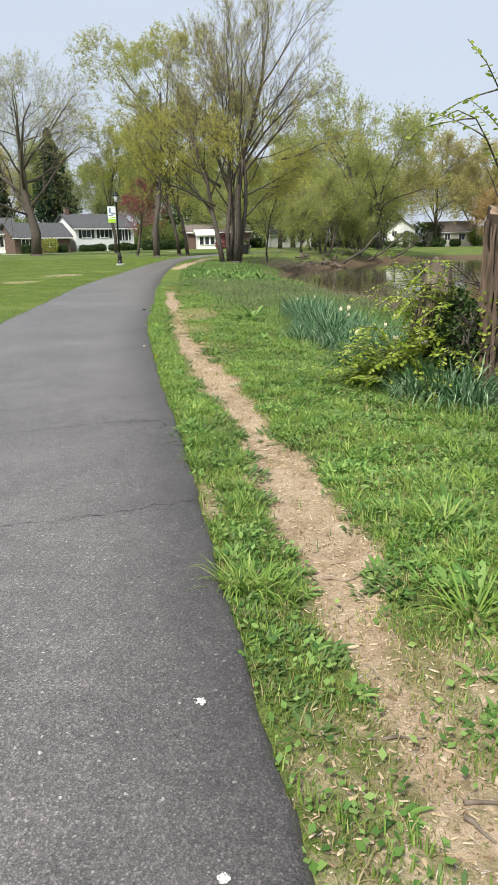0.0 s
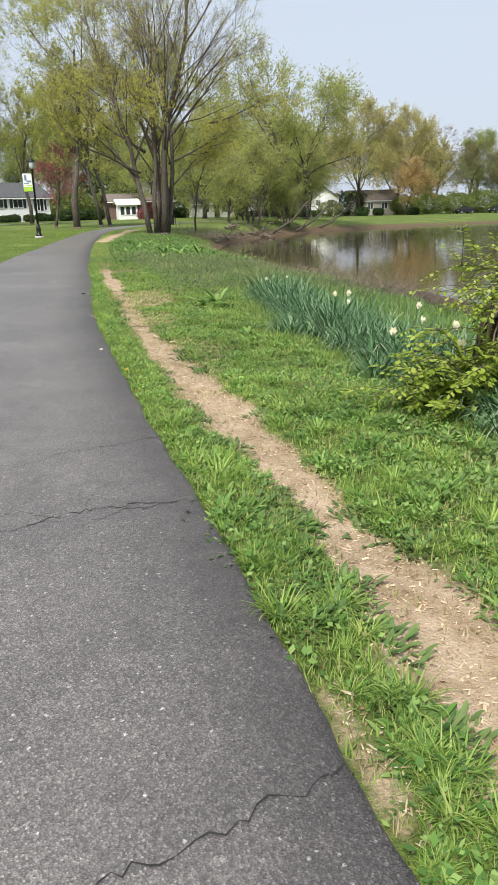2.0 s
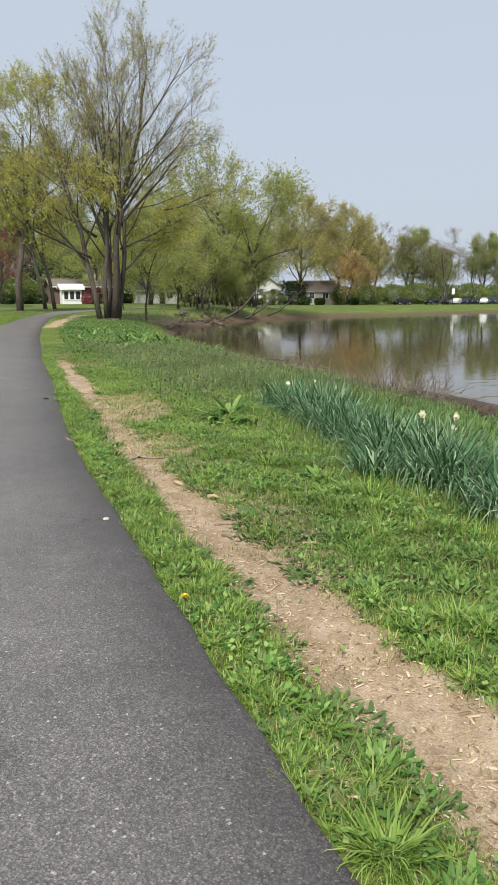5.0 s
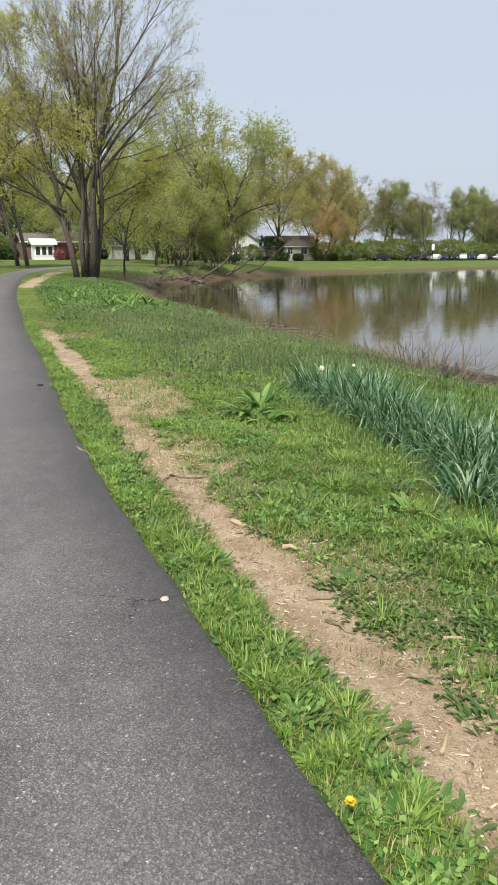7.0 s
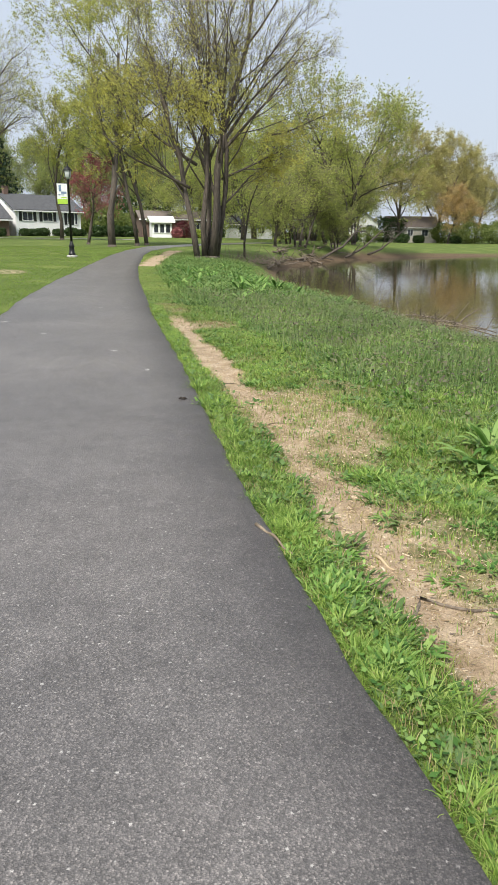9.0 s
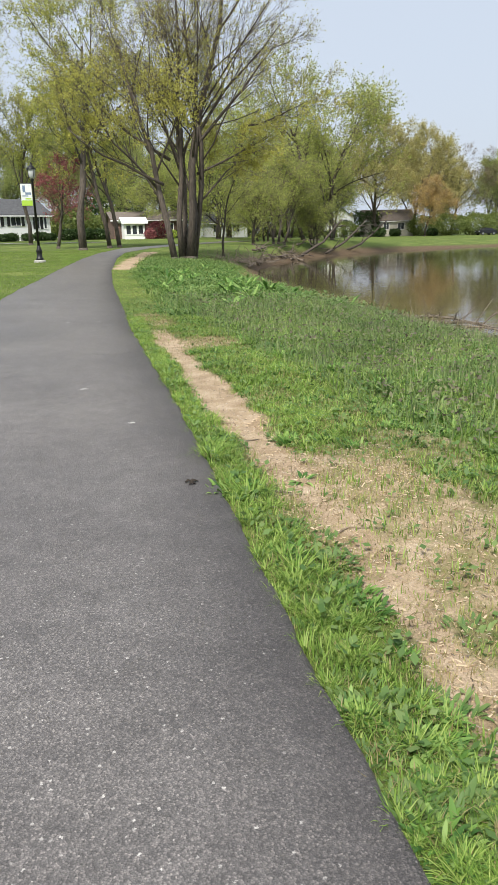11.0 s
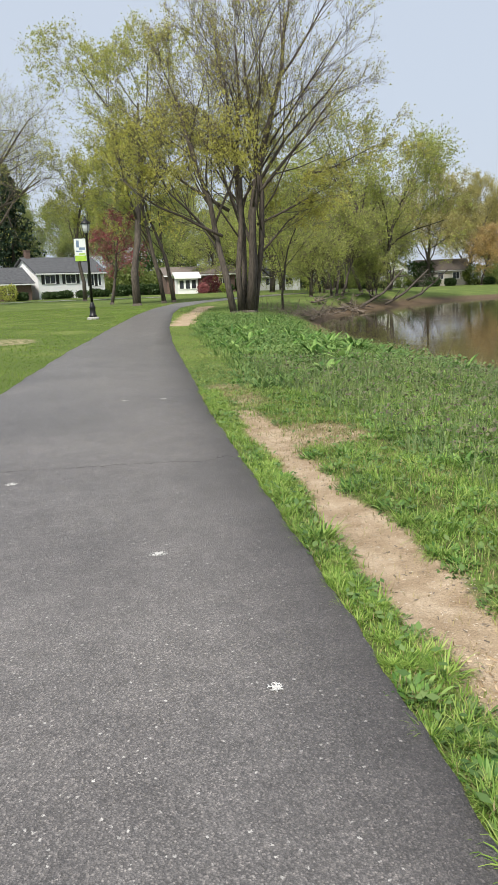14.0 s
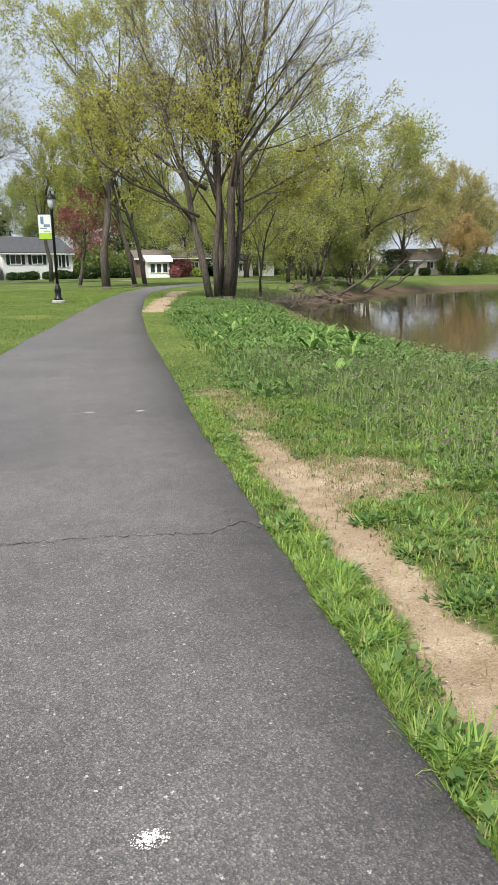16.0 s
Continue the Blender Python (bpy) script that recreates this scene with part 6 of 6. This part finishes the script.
field("grass", "short pale mown strip between the asphalt and the bank weeds", ((1.4, 25), (8, 66)), 700, 0.04, 0.009, 0.45, M_GRASS, 315, lambda P: verge(P) & (P[:, 0] < at_y(RIGHT, P[:, 1]) + 1.9), 0.4)
field("dry_grass", "thin yellowed grass on the trodden ground", ((1.2, 1.2), (2.7, 19)), 1500, 0.045, 0.0045, 0.3, M_THIN, 316, lambda P: (bare(P) > 0.2) & (bare(P) < 0.85) & (road_gap(P) > 0.05), 0.7)
field("dry_grass", "thin yellowed grass along the mown strip", ((1.4, 22), (8, 60)), 260, 0.045, 0.009, 0.3, M_THIN, 317, lambda P: (bare(P) < 0.9) & (road_gap(P) > 0.05) & (road_gap(P) < 1.9) & (P[:, 0] > at_y(RIGHT, P[:, 1])), 0.5)
field("grass", "mown lawn grass across the path", ((-9, 12), (2.5, 34)), 420, 0.055, 0.010, 0.5, M_LAWN, 306, lambda P: (road_gap(P) > 0.02) & (P[:, 0] < 0.5) & (bare(P) < 0.4), 0.3)
field("grass", "mown lawn grass further off", ((-16, 34), (6, 75)), 110, 0.06, 0.022, 0.5, M_LAWN, 307, lambda P: (road_gap(P) > 0.02) & (P[:, 0] < at_y(LEFT, P[:, 1])) & (bare(P) < 0.4), 0.3)
field("dry_grass", "dry straw strewn in thin grass by the trail", ((1.0, 0.8), (3.0, 27)), 1900, 0.055, 0.004, 0.15, M_STRAW, 308, lambda P: verge(P, 1.0), 0.5)
field("dry_grass", "dead straw mixed through the bank grass", ((2.4, 2), (9.2, 30)), 190, 0.10, 0.005, 0.4, M_STRAW, 313, lambda P: verge(P), 0.7)
field("dry_grass", "pale dead grass on the worn patch", ((1.7, 22.2), (3.6, 27.5)), 2200, 0.05, 0.005, 0.25, M_STRAW, 309, lambda P: (bare(P) > 0.3) & (road_gap(P) > 0.2) & (away(P, TRAIL) > 0.18), 0.5)
field("dry_grass", "tan dry stalks along the water", ((7.3, 14), (9.8, 46)), 170, 0.34, 0.006, 0.85, M_STRAW, 310, lambda P: (shore_gap(P) < 1.4) & (shore_gap(P) > -0.1), 0.8)
field("tall_weeds", "thin grey-green weeds standing on the bank", ((2.9, 17.5), (8.4, 30)), 330, 0.22, 0.008, 0.75, M_GREY, 311, lambda P: verge(P) & (shore_gap(P) > 1.5), 0.9)
field("tall_weeds", "upright green weeds on the lower bank", ((3.9, 10), (8.8, 20)), 260, 0.24, 0.009, 0.7, M_WEED_DARK, 312, lambda P: verge(P) & (shore_gap(P) > 1.5), 0.8)


def leaf_carpet(name, label, box, per_m2, size, mat, seed, keep, lift):
    rng = np.random.default_rng(seed)
    (x0, y0), (x1, y1) = box
    P = rng.uniform((x0, y0), (x1, y1), (int((x1 - x0) * (y1 - y0) * per_m2), 2))
    q = 0.5 + 0.5 * wob(P[:, 0], P[:, 1], 3.4, seed) + 0.3 * wob(P[:, 0], P[:, 1], 9.0, seed + 3)
    P = P[keep(P) & (rng.uniform(0, 1, len(P)) < np.clip(q, 0, 1))]
    at = np.column_stack([P, land(P) + rng.uniform(0.005, lift, len(P))])
    n = len(at)
    a, tilt = rng.uniform(0, 6.28, n), rng.normal(0.25, 0.35, n)
    d = np.column_stack([np.cos(a) * np.cos(tilt), np.sin(a) * np.cos(tilt), np.sin(tilt)])
    s = np.column_stack([-np.sin(a), np.cos(a), rng.normal(0, 0.25, n)])
    L = (size * rng.uniform(0.6, 1.4, n))[:, None]
    V = np.stack([at, at + d * L * 0.5 + s * L * 0.34, at + d * L, at + d * L * 0.5 - s * L * 0.34], 1).reshape(-1, 3)
    ob = new(name, mesh_of(name, V, np.arange(4 * n).reshape(-1, 4), mat))
    return tagged(ob, label, "weeds", kind="stuff")


leaf_carpet("clover", "small clover-like leaves carpeting the verge", ((1.0, 0.8), (4.0, 14)), 900, 0.028, M_WEED, 321, lambda P: verge(P), 0.05)
leaf_carpet("dead_nettle", "dull purple-tinged weed leaves on the bank", ((3.2, 16), (8.2, 31)), 360, 0.045, M_PURPLE, 325, lambda P: verge(P) & (shore_gap(P) > 1.2), 0.16)
leaf_carpet("clover", "small weed leaves carpeting the bank", ((1.2, 14), (8.6, 30)), 420, 0.04, M_WEED_DARK, 322, lambda P: verge(P), 0.09)
leaf_carpet("clover", "broad weed leaves on the far bank", ((2.5, 28), (11, 54)), 110, 0.07, M_WEED_DARK, 323, lambda P: verge(P) & (P[:, 0] > at_y(RIGHT, P[:, 1]) + 1.1), 0.25)
leaf_carpet("clover", "dull weed leaves before the stump", ((2.2, 3), (6.5, 9)), 500, 0.035, M_WEED_DARK, 324, lambda P: verge(P), 0.07)


def litter(name, label, box, count, size, mat, seed, keep):
    rng = np.random.default_rng(seed)
    (x0, y0), (x1, y1) = box
    P = rng.uniform((x0, y0), (x1, y1), (count * 6, 2))
    P = P[keep(P)][:count]
    n = len(P)
    c = np.column_stack([P, land(P) + 0.004])
    a = rng.uniform(0, 6.28, n)
    d = np.column_stack([np.cos(a), np.sin(a), rng.normal(0, 0.2, n)]) * (size * rng.uniform(0.4, 1.6, n))[:, None]
    s = np.column_stack([-np.sin(a), np.cos(a), rng.normal(0, 0.2, n)]) * (size * rng.uniform(0.12, 0.4, n))[:, None]
    u = np.zeros((n, 3))
    u[:, 2] = size * 0.22
    V = np.stack([c - d - s, c + d - s, c + d + s, c - d + s, c - d * 0.8 - s + u, c + d * 0.7 - s + u, c + d + s * 0.8 + u, c - d + s + u], 1).reshape(-1, 3)
    b = np.arange(n)[:, None] * 8
    F = np.concatenate([b + q for q in ((4, 5, 6, 7), (0, 1, 5, 4), (1, 2, 6, 5), (2, 3, 7, 6), (3, 0, 4, 7))], 1).reshape(-1, 4)
    ob = new(name, mesh_of(name, V, F, mat))
    return tagged(ob, label, "litter", kind="stuff")


litter("wood_chips", "pale wood chips scattered along the trodden trail", ((1.0, 1.0), (2.6, 19)), 9000, 0.009, M_CHIP, 331, lambda P: (bare(P) > 0.35) & (road_gap(P) > 0.05))
litter("wood_chips", "larger curled wood chips on the trodden trail", ((1.0, 1.0), (2.6, 19)), 1600, 0.014, M_CHIP, 334, lambda P: (bare(P) > 0.4) & (road_gap(P) > 0.08))
litter("gravel", "small pale stones in the dirt of the trail", ((1.0, 1.0), (3.2, 26)), 9000, 0.005, M_STONE, 332, lambda P: (bare(P) > 0.35) & (road_gap(P) > 0.03))
litter("twig_litter", "dark bits of bark and twig on the trail", ((1.0, 1.0), (3.2, 26)), 1500, 0.009, M_DRIFT, 333, lambda P: (bare(P) > 0.25) & (road_gap(P) > 0.05))
